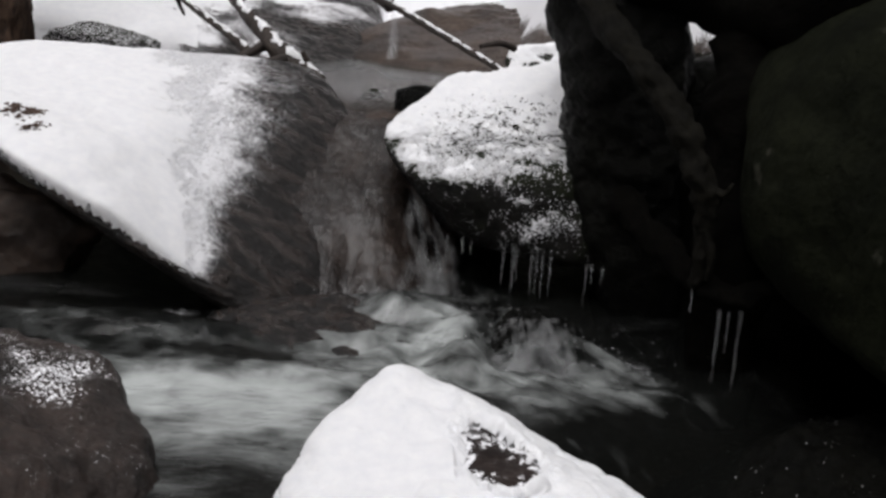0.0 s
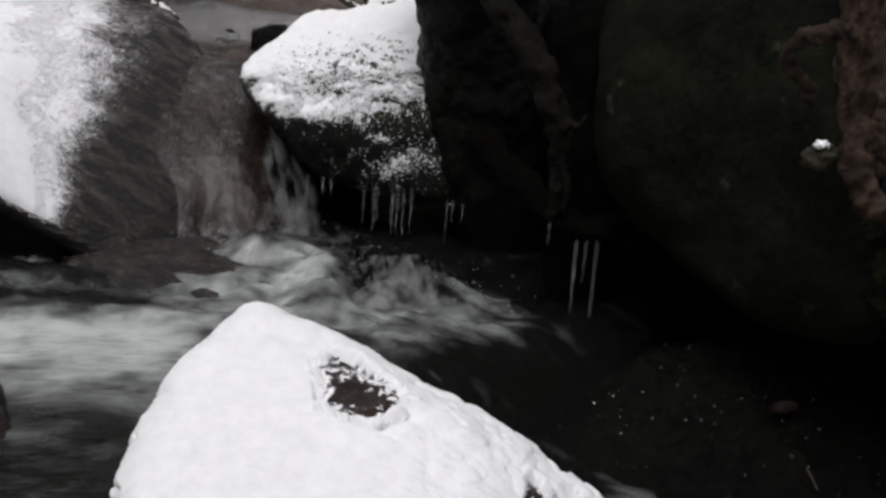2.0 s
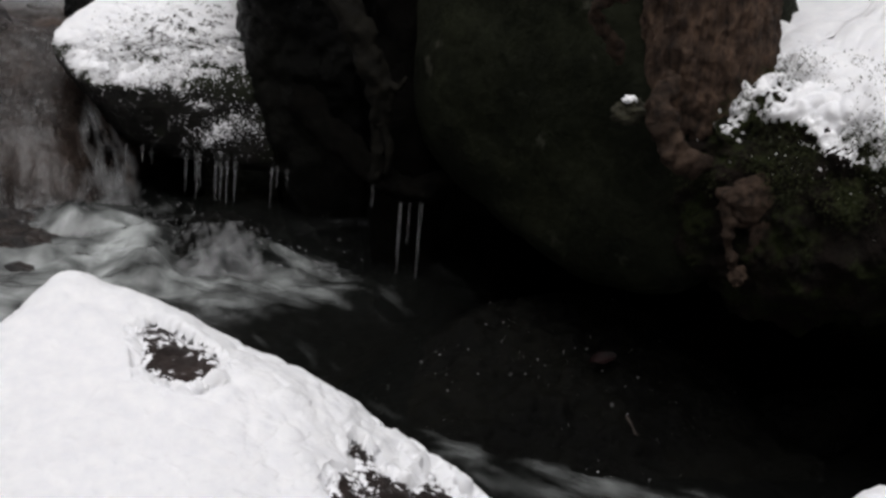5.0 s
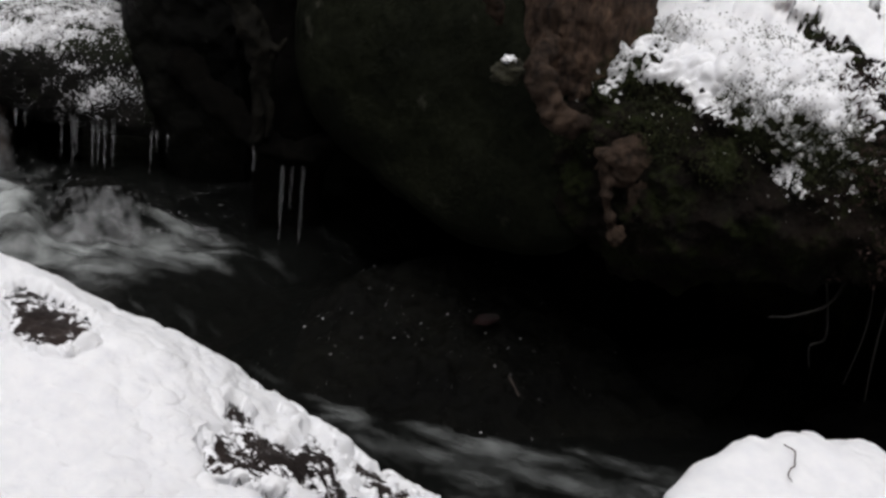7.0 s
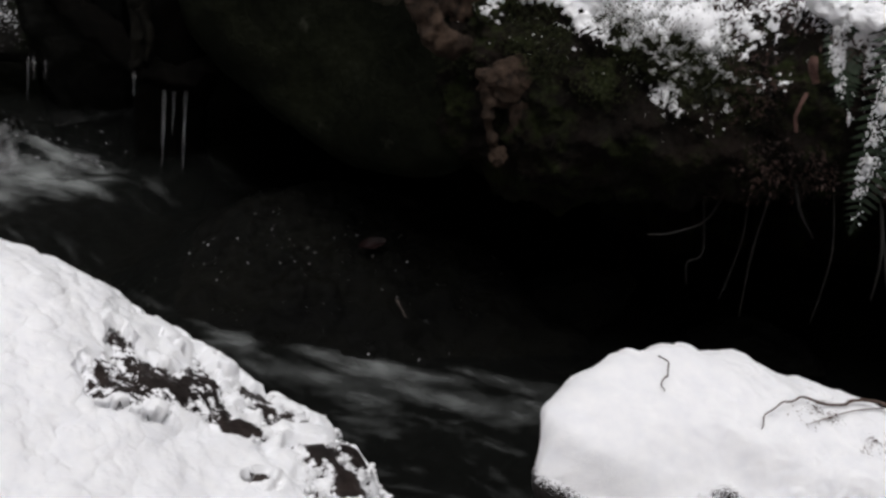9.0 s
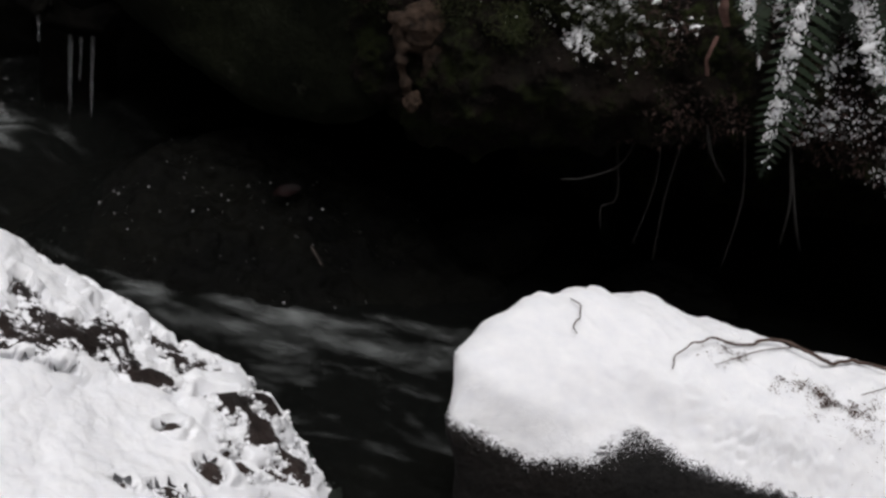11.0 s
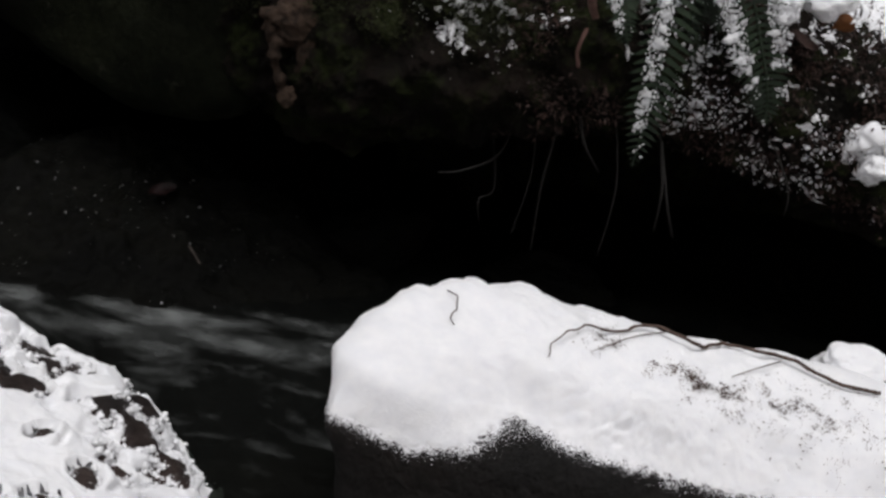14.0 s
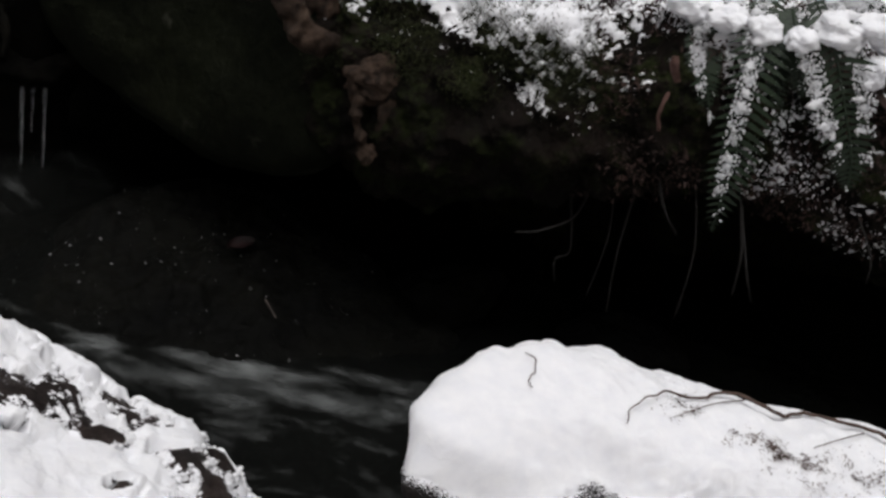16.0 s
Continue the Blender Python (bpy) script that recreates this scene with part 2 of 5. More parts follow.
def stone(name, dark, light, rough=0.45, moss=0.0, streak=None, dust=True, shine=0.5, lichen=False, relief=1.0, ripple=0.0, tint=None, lace=(300, 0.75, 1.0)):
    """Wet stone with lichen-like mottling, moss and a dusting of snow where the snow attribute allows it."""
    m = Nodes(name)
    big, small = m.noise(5, 5, 0.6), m.noise(45, 8, 0.7, stretch=streak)
    colour = m.mix(m.map(big, 0.35, 0.65), dark, light)
    colour = m.mix(m.map(small, 0.35, 0.75, 0, 0.75), colour, tuple(0.35 * c for c in dark))
    if moss:
        where = m.map(m.math("ADD", m.noise(9, 6, 0.65), m.map(m.up(), -0.5, 1.0, -0.1, 0.25)), 0.62 - 0.25 * moss, 0.72 - 0.15 * moss)
        colour = m.mix(where, colour, m.mix(m.noise(120, 4), (0.005, 0.007, 0.003), (0.018, 0.022, 0.008)))
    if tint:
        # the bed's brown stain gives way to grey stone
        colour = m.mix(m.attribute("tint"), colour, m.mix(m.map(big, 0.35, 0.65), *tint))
    if ripple:
        # light and dark ribs paint the wet ripples' glints into the colour
        colour = m.mix(m.map(m.noise(34, 4, 0.55, stretch=(0.33, 0.6, 1.25), turn=(0, 24, 0)), 0.44, 0.60), tuple(0.3 * c for c in dark), m.mix(0.45, colour, light))
    if lichen:
        colour = m.mix(m.map(m.math("ADD", m.noise(11, 3, 0.5), m.math("MULTIPLY", m.noise(40, 4), 0.25)), 0.80, 0.86), colour, (0.03, 0.03, 0.022))
    shade = m.map(small, 0.3, 0.7, rough - 0.12, rough + 0.2)
    if ripple:
        shade = m.map(m.noise(34, 4, 0.55, stretch=(0.33, 0.6, 1.25), turn=(0, 24, 0)), 0.42, 0.60, 0.75, rough)
    if dust:
        flake = m.map(m.math("ADD", m.math("ADD", m.math("MULTIPLY", m.map(m.noise(lace[0], 3, 0.75), 0.5 - 0.5 / lace[2], 0.5 + 0.5 / lace[2]), lace[1]), m.math("MULTIPLY", m.noise(45, 4, 0.7), 1 - lace[1])), m.math("MULTIPLY", m.attribute("snow"), 0.42)), 0.60, 0.68)
        colour = m.mix(flake, colour, SNOW_WHITE)
        shade = m.math("MAXIMUM", shade, m.math("MULTIPLY", flake, 0.9))
    bare = m.map(flake, 0.0, 1.0, 1.0, 0.015) if dust else 1.0
    n = m.bump(m.noise(14, 8, 0.65), 0.02 * relief, m.math("MULTIPLY", bare, 0.6))
    if ripple:
        # ribs for ripples of the water film that runs down the flank
        rib = m.noise(34, 4, 0.55, stretch=(0.33, 0.6, 1.25), turn=(0, 24, 0))
        n = m.bump(rib, 0.03 * ripple, m.math("MULTIPLY", bare, 0.9), n)
    n = m.bump(small, 0.006 * relief, m.math("MULTIPLY", bare, 0.8), n)
    return m.done(colour, shade, n, m.math("MULTIPLY", bare, shine))


def snow_material():
    m = Nodes("snow")
    fine_grain = m.noise(320, 4, 0.75)
    colour = m.mix(m.map(m.noise(30, 5), 0.3, 0.7), (0.82, 0.825, 0.85), (0.9, 0.9, 0.905))
    n = m.bump(m.noise(60, 6, 0.7), 0.004, 0.35)
    n = m.bump(fine_grain, 0.002, 0.5, n)
    m.bsdf.inputs["Subsurface Weight"].default_value = 0.5
    m.bsdf.inputs["Subsurface Radius"].default_value = (1.0, 1.0, 1.0)
    m.bsdf.inputs["Subsurface Scale"].default_value = 0.012
    return m.done(colour, 0.85, n, 0.2)


SNOW = snow_material()
GREY_STONE = stone("grey_stone", (0.016, 0.0118, 0.0098), (0.05, 0.038, 0.033), 0.2, shine=0.6, ripple=1.0, streak=(0.35, 0.9, 1.0), relief=2.6)
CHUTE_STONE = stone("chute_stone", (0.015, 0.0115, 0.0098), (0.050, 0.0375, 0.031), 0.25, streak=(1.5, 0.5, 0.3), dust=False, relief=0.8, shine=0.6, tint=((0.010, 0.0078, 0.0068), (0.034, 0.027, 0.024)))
BROWN_STONE = stone("brown_stone", (0.03, 0.02, 0.015), (0.09, 0.06, 0.043), 0.4)
MOSSY_STONE = stone("mossy_stone", (0.004, 0.0036, 0.003), (0.013, 0.0115, 0.009), 0.55, moss=0.5, shine=0.2, relief=2.0, lace=(140, 0.8, 2.2))
RED_STONE = stone("red_stone", (0.012, 0.0085, 0.007), (0.062, 0.042, 0.034), 0.38, relief=2.0, lace=(120, 0.8, 2.2))
FRONT_STONE = stone("front_stone", (0.012, 0.0078, 0.0066), (0.055, 0.036, 0.030), 0.5, relief=2.0, shine=0.3, lace=(52, 0.8, 2.2))
DARK_MOSSY = stone("dark_mossy", (0.004, 0.0032, 0.0026), (0.013, 0.0092, 0.0074), 0.6, shine=0.25, relief=2.0)
# near-black base: the deep shade under the overhang is put into the colour
SHADED_STONE = stone("shaded_stone", (0.0011, 0.0012, 0.0008), (0.0062, 0.0062, 0.0041), 0.42, shine=0.12, relief=3.0)
# green stone, its base lowered to include the boulder's shaded face
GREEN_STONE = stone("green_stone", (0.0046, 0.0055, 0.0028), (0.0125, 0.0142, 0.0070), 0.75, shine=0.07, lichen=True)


# boulders: the centre, and facets as compass degrees, rise in degrees, metres from the centre
LEFT_SLAB = ((-1.05, 3.85, 0.35), [(-112, -55, 0.594), (-108, 83, 0.271), (-80, 79, 0.25), (92, 9, 0.342), (-171, -14, 1.289), (-111, -79, 0.576), (84, 4, 0.372), (102, -3, 0.514), (-35, 51, 0.403), (-52, 76, 0.247), (-94, -21, 0.835), (5, -6, 0.838), (-5, -28, 0.941), (-111, -70, 0.592), (-39, 58, 0.35), (-50, 26, 0.737), (50, 5, 0.686), (-91, 12, 0.876), (-93, -14, 0.856), (-43, -6, 1.036), (0, 6, 0.829), (-153.3, -54.7, 0.137)])
MID_BOULDER = ((0.2, 3.75, 0.45), [(85, -21, 0.39), (-7, -8, 0.41), (-90, -81, 0.31), (-102, 66, 0.13), (163, -21, 0.28), (112, 60, 0.27), (-168, -39, 0.26), (-27, 64, 0.27), (-79, 4, 0.33), (162, 44, 0.26), (-141, -68, 0.29), (-81, 45, 0.22), (-88, -15, 0.36), (-15, 14, 0.4), (-131, -18, 0.34), (-131, 56, 0.17)])
LEFT_FRONT = ((-0.95, 2.1, 0.0), [(-180, -90, 0.3), (-170, 2, 0.46), (-8, 78, 0.24), (-69, 9, 0.48), (105, 11, 0.46), (52, 0, 0.47), (-5, 2, 0.47), (-37, 26, 0.41), (30, 10, 0.47), (-26, 39, 0.35), (82, 11, 0.49), (66, 70, 0.36)])
FRONT = ((0.3, 1.75, -0.1), [(-180, -90, 0.3), (-25, 59, 0.24), (67, 4, 0.45), (-100, -3, 0.44), (-176, 0, 0.51), (-125, 74, 0.28), (53, 10, 0.43), (140, 1, 0.63), (-65, 68, 0.24), (-108, 10, 0.41), (-133, 22, 0.42), (18, 56, 0.31), (39, -2, 0.49), (-21, 24, 0.55), (-52, 37, 0.44), (107, 6, 0.67), (32, 78, 0.35), (-179, 20, 0.54), (61, 26, 0.49)])
DARK_BOULDER = ((1.1, 2.55, -0.2), [(90, -86, 0.22), (90, -7, 0.38), (2, 19, 0.52), (14, 35, 0.45), (-102, 60, 0.22), (101, 17, 0.39), (-94, 14, 0.39), (-129, -5, 0.44), (148, 39, 0.43), (108, 61, 0.33), (-180, 10, 0.56), (5, 75, 0.3), (150, 65, 0.33), (-153, 14, 0.5), (-145, 51, 0.36), (-17, 28, 0.57), (-74, 75, 0.26)])
GREEN_BOULDER = ((1.2, 2.8, 0.7), [(13, 28, 0.39), (41, 0, 0.47), (41, -82, 0.46), (-48, 8, 0.48), (180, 90, 0.4), (112, 0, 0.52), (157, 62, 0.42), (169, -5, 0.45), (-143, -2, 0.37), (-69, 16, 0.48), (-178, 38, 0.42), (-105, 41, 0.42), (-45, -63, 0.61), (-145, 22, 0.4), (162, -77, 0.49), (-177, -43, 0.51)])
POOL_STONE = ((0.38, 4.78, 0.6), [(-77, -73, 0.08), (-5, 6, 0.13), (123, 73, 0.06), (174, 3, 0.09), (83, -34, 0.18), (-7, 20, 0.13), (160, 64, 0.06), (-97, 46, 0.1), (-165, 77, 0.06)])
STUMP_MASS = ((0.62, 3.6, 0.6), [(-8, 5, 0.125), (170, -13, 0.2), (164, -41, 0.37), (16, 24, 0.22), (-116, 1, 0.26), (86, 4, 0.37), (68, 83, 0.62), (106, 7, 0.34), (-98, -10, 0.3), (142, 12, 0.35), (-150, -8, 0.27), (-135, -6, 0.28)])
UPPER_LEFT = ((-1.3, 5.9, 0.5), [(-61, 76, 0.26), (-180, -90, 0.4), (90, 0, 1.1), (170, 11, 1.38), (-180, -16, 1.36), (-85, -41, 0.71), (7, -8, 1.07), (-101, -3, 0.95), (-90, -27, 0.8), (-7, 47, 0.81), (-91, 31, 0.77), (-46, -12, 1.18)])
UPPER_RIGHT = ((0.5, 6.1, 0.4), [(0, -87, 0.26), (-124, 82, 0.295), (-90, 83, 0.29), (40, 54, 0.7), (155, 53, 0.56), (90, 0, 1.1), (0, -11, 1.02), (-64, 50, 0.74), (-179, 10, 0.98), (-91, -30, 1.04), (-122, -2, 1.14), (-96, 55, 0.80)])
RIGHT_ROCK = ((1.95, 1.6, -0.3), [(0, -90, 0.58), (65, -8, 0.19), (-90, 68, 0.18), (-114, 5, 0.3), (56, 18, 0.24), (-112, 13, 0.28), (-100, 61, 0.18), (124, -6, 0.5), (26, 76, 0.22), (-21, 14, 0.98), (111, 3, 0.43), (101, 5, 0.38), (-138, -7, 0.52), (-37, -27, 1.0), (82, 2, 0.28), (-169, -2, 0.72)])
BACK_ROCK = ((1.0, 3.9, 0.2), [(-112, 3, 0.4), (0, -90, 0.4), (84, 1, 0.36), (-6, 5, 0.63), (128, 70, 0.57), (-71, 86, 0.64), (180, 0, 0.4), (-178, 27, 0.52), (-132, 6, 0.45)])


# ---- the ground, one sheet out to the horizon ----
def rises_behind_bank(x, y):
    """Metres behind the bank's edge, away from the stream."""
    return ((x - 1.45) * 0.69 + (y - 1.95) * 0.72)


def bed_height(x, y):
    side = step(-0.30, -0.55, x) + step(0.10, 0.25, x)
    a = 3.25 + 0.95 * side
    z = -0.28 + 0.74 * step(a, a + 0.85, y + 0.0)
    z = z + 0.34 * np.clip(y - 5.2, 0, 3) * step(5.2, 8, y) + 0.3 * step(4.6, 6.5, y) * step(-0.5, -1.6, x)
    z = z - 0.25 * step(0.35, 1.1, x) * step(2.8, 2.0, y)
    back = rises_behind_bank(x, y)
    top = 0.92 + 0.24 * np.clip(back - 1.2, 0, 6)
    z = z + (np.maximum(top, z) - z) * step(1.45, 1.8, back) * step(0.25, 0.7, x)
    wander = 0.35 * fbm(np.stack([x, y, 0 * x], 1), 1.1, 3, 36)
    z = z + 0.75 * step(-1.4, -2.4, x + wander) * step(4.2, 2.8, y + wander) + 0.5 * step(1.2, 0.4, y + wander)
    far = np.hypot(x - 0.5, y - 2.5)
    # unseen slopes added all round to block low sky light from the sides
    return z + 1.5 * np.minimum(np.maximum(far - 7.0, 0), 9)


def make_ground():
    u = np.linspace(-1, 1, 301)
    sx = 0.5 + 2.2 * u + 120 * np.sign(u) * np.abs(u) ** 7
    sy = 3.2 + 2.6 * u + 120 * np.sign(u) * np.abs(u) ** 7
    x, y = [a.ravel() for a in np.meshgrid(sx, sy)]
    p = np.stack([x, y, 0 * x], 1)
    z = bed_height(x, y) + 0.035 * fbm(p, 4, 4, 31) + 0.01 * fbm(p, 25, 2, 32)
    v = np.stack([x, y, z], 1)
    n = len(u)
    i = (np.arange(n - 1)[:, None] * n + np.arange(n - 1)).ravel()
    f = np.stack([i, i + 1, i + n + 1, i + n], 1)
    white = step(0.55, 0.85, z + 0.08 * fbm(p, 6, 3, 33)) * 2.2 - 0.6
    far = np.hypot(x - 0.5, y - 2.5) + 0.5 * fbm(p, 1.3, 3, 35)
    white = np.maximum(white, -0.6 + 2.0 * step(2.8, 4.4, far))
    # the added slopes lose their snow so they throw back little light
    white = white - 2.2 * step(6.8, 8.0, far) * (0.75 + 0.4 * fbm(p, 0.5, 3, 34))
    ground = new("ground", to_mesh("ground", v, f, BROWN_STONE, snow=white))
    tagged(ground, "dark stream bed rising to snow-covered forest ground, unseen slopes added around", "ground", kind="structure")


make_ground()


# ---- the stream ----
def bump_at(x, y, cx, cy, sx, sy, h):
    return h * np.exp(-((x - cx) / sx) ** 2 - ((y - cy) / sy) ** 2)


def water_level(x, y):
    top = 0.50 - 0.05 * np.clip((4.40 - y) / 0.35, 0, 1) ** 2
    d = x * 0.75 - (y - 2.6) * 0.8
    low = 0.07 - 0.17 * step(0.33, 0.72, d) - 0.05 * step(0.7, 1.3, d) - 0.04 * step(0.9, 1.3, x) * step(1.95, 1.6, y)
    z = np.where(y > 4.05, top, low)
    return z


def make_water():
    sx, sy = np.arange(-2.4, 3.2, 0.013), np.arange(0.7, 5.5, 0.013)
    x, y = [a.ravel() for a in np.meshgrid(sx, sy)]
    p = np.stack([x, y, 0 * x], 1)
    z = water_level(x, y)
    calm = step(4.1, 4.3, y)
    z += bump_at(x, y, -0.03, 3.22, 0.16, 0.12, 0.09) + bump_at(x, y, 0.16, 3.10, 0.16, 0.12, 0.04) + bump_at(x, y, -0.45, 2.75, 0.35, 0.06, 0.03) + bump_at(x, y, -0.8, 3.0, 0.3, 0.08, 0.05)
    rough = 0.25 + 0.9 * np.exp(-((x - 0.1) / 0.55) ** 2 - ((y - 3.05) / 0.3) ** 2)
    turn = step(-0.35, 0.45, x) * 0.6
    turn = turn + (1.57 - turn) * step(3.25, 3.4, y)
    along, across = x * np.cos(turn) - (y - 2.9) * np.sin(turn), x * np.sin(turn) + (y - 2.9) * np.cos(turn)
    band = y - (2.34 - 0.45 * (x - 0.74))
    q = np.stack([along * 0.55, across, 0 * x], 1)
    z += (1 - 0.8 * calm) * rough * (0.035 * fbm(q, 7, 3, 41) + 0.012 * fbm(q, 26, 3, 42)) + 0.05 * np.maximum(rough - 0.45, 0) * fbm(p, 9, 3, 43, 0.45)
    foam = 0.72 * np.exp(-((x + 0.0) / 0.28) ** 2 - ((y - 3.08) / 0.26) ** 2) + 0.40 * np.exp(-((x - 0.1) / 0.45) ** 2 - ((y - 3.05) / 0.3) ** 2) * fbm(p, 9, 3, 44) + 0.66 * np.exp(-((x + 0.55) / 0.5) ** 2 - ((y - 2.63) / 0.17) ** 2)
    foam += 0.2 * np.exp(-((x + 0.9) / 0.4) ** 2 - ((y - 2.95) / 0.15) ** 2) + 0.28 * np.exp(-((x - 0.45) / 0.3) ** 2 - ((y - 2.75) / 0.2) ** 2) - 0.06 * step(0.55, 0.8, x)
    foam += 0.30 * np.exp(-((band + 0.03) / 0.10) ** 2) * step(0.5, 0.75, x) * step(1.7, 1.2, x) + 0.55 * np.exp(-((x + 0.35) / 0.38) ** 2 - ((y - 2.45) / 0.28) ** 2) + 0.3 * np.exp(-((x - 0.0) / 0.25) ** 2 - ((y - 2.82) / 0.15) ** 2) + 0.42 * calm * step(4.6, 4.85, y) - 0.15 * calm + 0.06 * step(3.3, 3.6, y) * (1 - calm)
    foam += 0.34 * np.exp(-((x - 0.15) / 0.5) ** 2 - ((y - 3.0) / 0.3) ** 2) * fbm(p, 17, 3, 45, 0.55) + 0.25 * np.exp(-((x + 0.5) / 0.6) ** 2 - ((y - 2.7) / 0.35) ** 2) * fbm(p, 14, 3, 46)
    # the faint band term stands in for sky reflections on dark ripples
    foam += 0.17 * step(0.05, -0.10, band) * step(0.6, 0.8, x) + 0.25 * np.exp(-((x - 0.5) / 0.3) ** 2 - ((y - 2.85) / 0.14) ** 2) - 0.25 * np.exp(-((x - 0.62) / 0.2) ** 2 - ((y - 2.55) / 0.2) ** 2)
    foam += 0.10 * np.exp(-((x + 0.4) / 0.5) ** 2 - ((y - 2.55) / 0.33) ** 2)
    n = len(sx)
    i = (np.arange(len(sy) - 1)[:, None] * n + np.arange(n - 1)).ravel()
    f = np.stack([i, i + 1, i + n + 1, i + n], 1)
    f = f[np.ptp(z[f], axis=1) < 0.12]
    flow = np.stack([along, across], 1)
    water = new("water", to_mesh("water", np.stack([x, y, z], 1), f, WATER, foam=foam, flow=flow, depth=z - bed_height(x, y)))
    tagged(water, "fast clear stream water with streaks of white foam", "water", kind="structure")


def water_material():
    m = Nodes("stream_water")
    uv = m.n.new("ShaderNodeUVMap")
    uv.uv_map = "flow"
    streak = m.noise(1, 5, 0.55, stretch=(4.2, 8.5, 1), vector=uv.outputs["UV"], warp=0.35)
    thread = m.noise(1, 5, 0.65, stretch=(13, 25, 1), vector=uv.outputs["UV"], warp=0.3)
    foam = m.attribute("foam")
    amount = m.math("ADD", m.math("MULTIPLY", foam, 0.75), m.math("ADD", m.math("MULTIPLY", m.math("SUBTRACT", streak, 0.5), 1.15), m.math("MULTIPLY", m.math("SUBTRACT", thread, 0.5), 0.28)))
    amount = m.map(amount, 0.10, 1.04)
    body = m.n.new("ShaderNodeBsdfDiffuse")
    m.put(m.mix(amount, (0.032, 0.034, 0.031), (0.60, 0.63, 0.62)), body.inputs["Color"])
    clear = m.n.new("ShaderNodeBsdfTransparent")
    m.put(m.mix(m.map(m.attribute("depth"), 0.08, 0.34), (0.9, 0.9, 0.86), (0.16, 0.18, 0.16)), clear.inputs["Color"])
    under = m.n.new("ShaderNodeMixShader")
    m.put(m.map(amount, 0.0, 0.6, 0.16, 0.95), under.inputs[0])
    m.l.new(clear.outputs[0], under.inputs[1])
    m.l.new(body.outputs[0], under.inputs[2])
    gloss = m.n.new("ShaderNodeBsdfGlossy")
    gloss.inputs["Roughness"].default_value = 0.16
    ripple = m.bump(m.noise(1, 5, 0.55, stretch=(16, 30, 1), vector=uv.outputs["UV"]), 0.012, 0.7)
    m.l.new(ripple, gloss.inputs["Normal"])
    edge = m.n.new("ShaderNodeFresnel")
    edge.inputs["IOR"].default_value = 1.33
    m.l.new(ripple, edge.inputs["Normal"])
    top = m.n.new("ShaderNodeMixShader")
    m.l.new(edge.outputs[0], top.inputs[0])
    m.l.new(under.outputs[0], top.inputs[1])
    m.l.new(gloss.outputs[0], top.inputs[2])
    m.l.new(top.outputs[0], m.out.inputs["Surface"])
    return m.mat


WATER = water_material()
make_water()


# ---- boulders ----
def boulder(kind, spec, material, label, cover=None, thick=0.03, dust=None, sub=6, split=1, knobs=(), grains=0, grain_size=0.0028, reach=-0.2, rise=None, depth=None, lift=0.005, soft=10, clumps=0, clump_size=0.006, where=None, edge=14, lumps=0.02, grain=0.006, seed=1, name="boulder", puff=0.0, swells=(), worn=0):
    v, f, n = weathered(*spec, sub=sub, edge=edge, lumps=lumps, grain=grain, seed=seed)
    for at, way, r in swells:
        # broad bulges and hollows of the rock
        v = v + np.array(way) * np.exp(-((v - np.array(at)) ** 2).sum(1) / r ** 2)[:, None]
    v = relaxed(v, f, worn) if worn else v
    n = normals_of(v, f)
    if rise:
        # the stone stands up through the snow here
        v = v + n * (thick * rise(v))[:, None]
        n = normals_of(v, f)
    speck = dust(v, n) if dust else (cover(v, n) * 0.9 if cover else np.full(len(v), -1.0))
    ob = new(name, to_mesh(name, v, f, material, snow=np.clip(speck, -1, 1)))
    tagged(ob, label, kind)
    if cover:
        part("snow_cover", snow_on(v, f, cover, thick, SNOW, split, seed=seed + 20, knobs=knobs, depth=depth, lift=lift, soft=soft, puff=puff), ob, "white fresh snow lying on the stone")
        if grains:
            part("snow_grain", crumbs_on(v, f, cover, grains, grain_size, SNOW, seed + 40, reach), ob, "loose grains of snow at the ragged edge")["kind"] = "stuff"
        if clumps:
            part("snow_clump", clumps_on(v, f, cover, clumps, clump_size, SNOW, seed + 60, where, thick), ob, "small rounded clumps of snow")["kind"] = "stuff"
    return ob


def spots(v, *list_of):
    return sum(np.exp(-((v[:, 0] - x) / a) ** 2 - ((v[:, 1] - y) / b) ** 2) for x, y, a, b in list_of)


def slab_flank(v):
    # 0 where the snow field ends, 1 where the last dusting ends on the wet flank
    width = np.interp(v[:, 1], [3.0, 3.35, 3.6, 3.9, 4.15], [0.06, 0.13, 0.26, 0.36, 0.44])
    return (v[:, 0] + 0.668 + 0.175 * (v[:, 1] - 3.49)) / width


def slab_cover(v, n):
    c = 0.1 - 0.9 * slab_flank(v) + 0.3 * fbm(v, 6, 3, 51) + 0.35 * fbm(v, 110, 4, 52, 0.7)
    return np.minimum(np.clip(c, -1, 1.2), 2.5 * (n[:, 2] - 0.20) + 0.2 * fbm(v, 25, 3, 53) + 0.25 * fbm(v, 80, 3, 55) - (1.3 + 1.2 * fbm(v, 45, 3, 56)) * spots(v, (-0.90, 2.98, 0.035, 0.06), (-0.82, 3.0, 0.03, 0.05), (-0.74, 3.03, 0.02, 0.04)))


def slab_depth(v, n):
    return step(0.3, -3.0, slab_flank(v)) * step(0.3, 0.6, n[:, 2])


def slab_dust(v, n):
    d = 0.78 - 0.95 * slab_flank(v) + 0.14 * fbm(v, 12, 3, 54)
    return np.minimum(d, 3.0 * (n[:, 2] - 0.25))


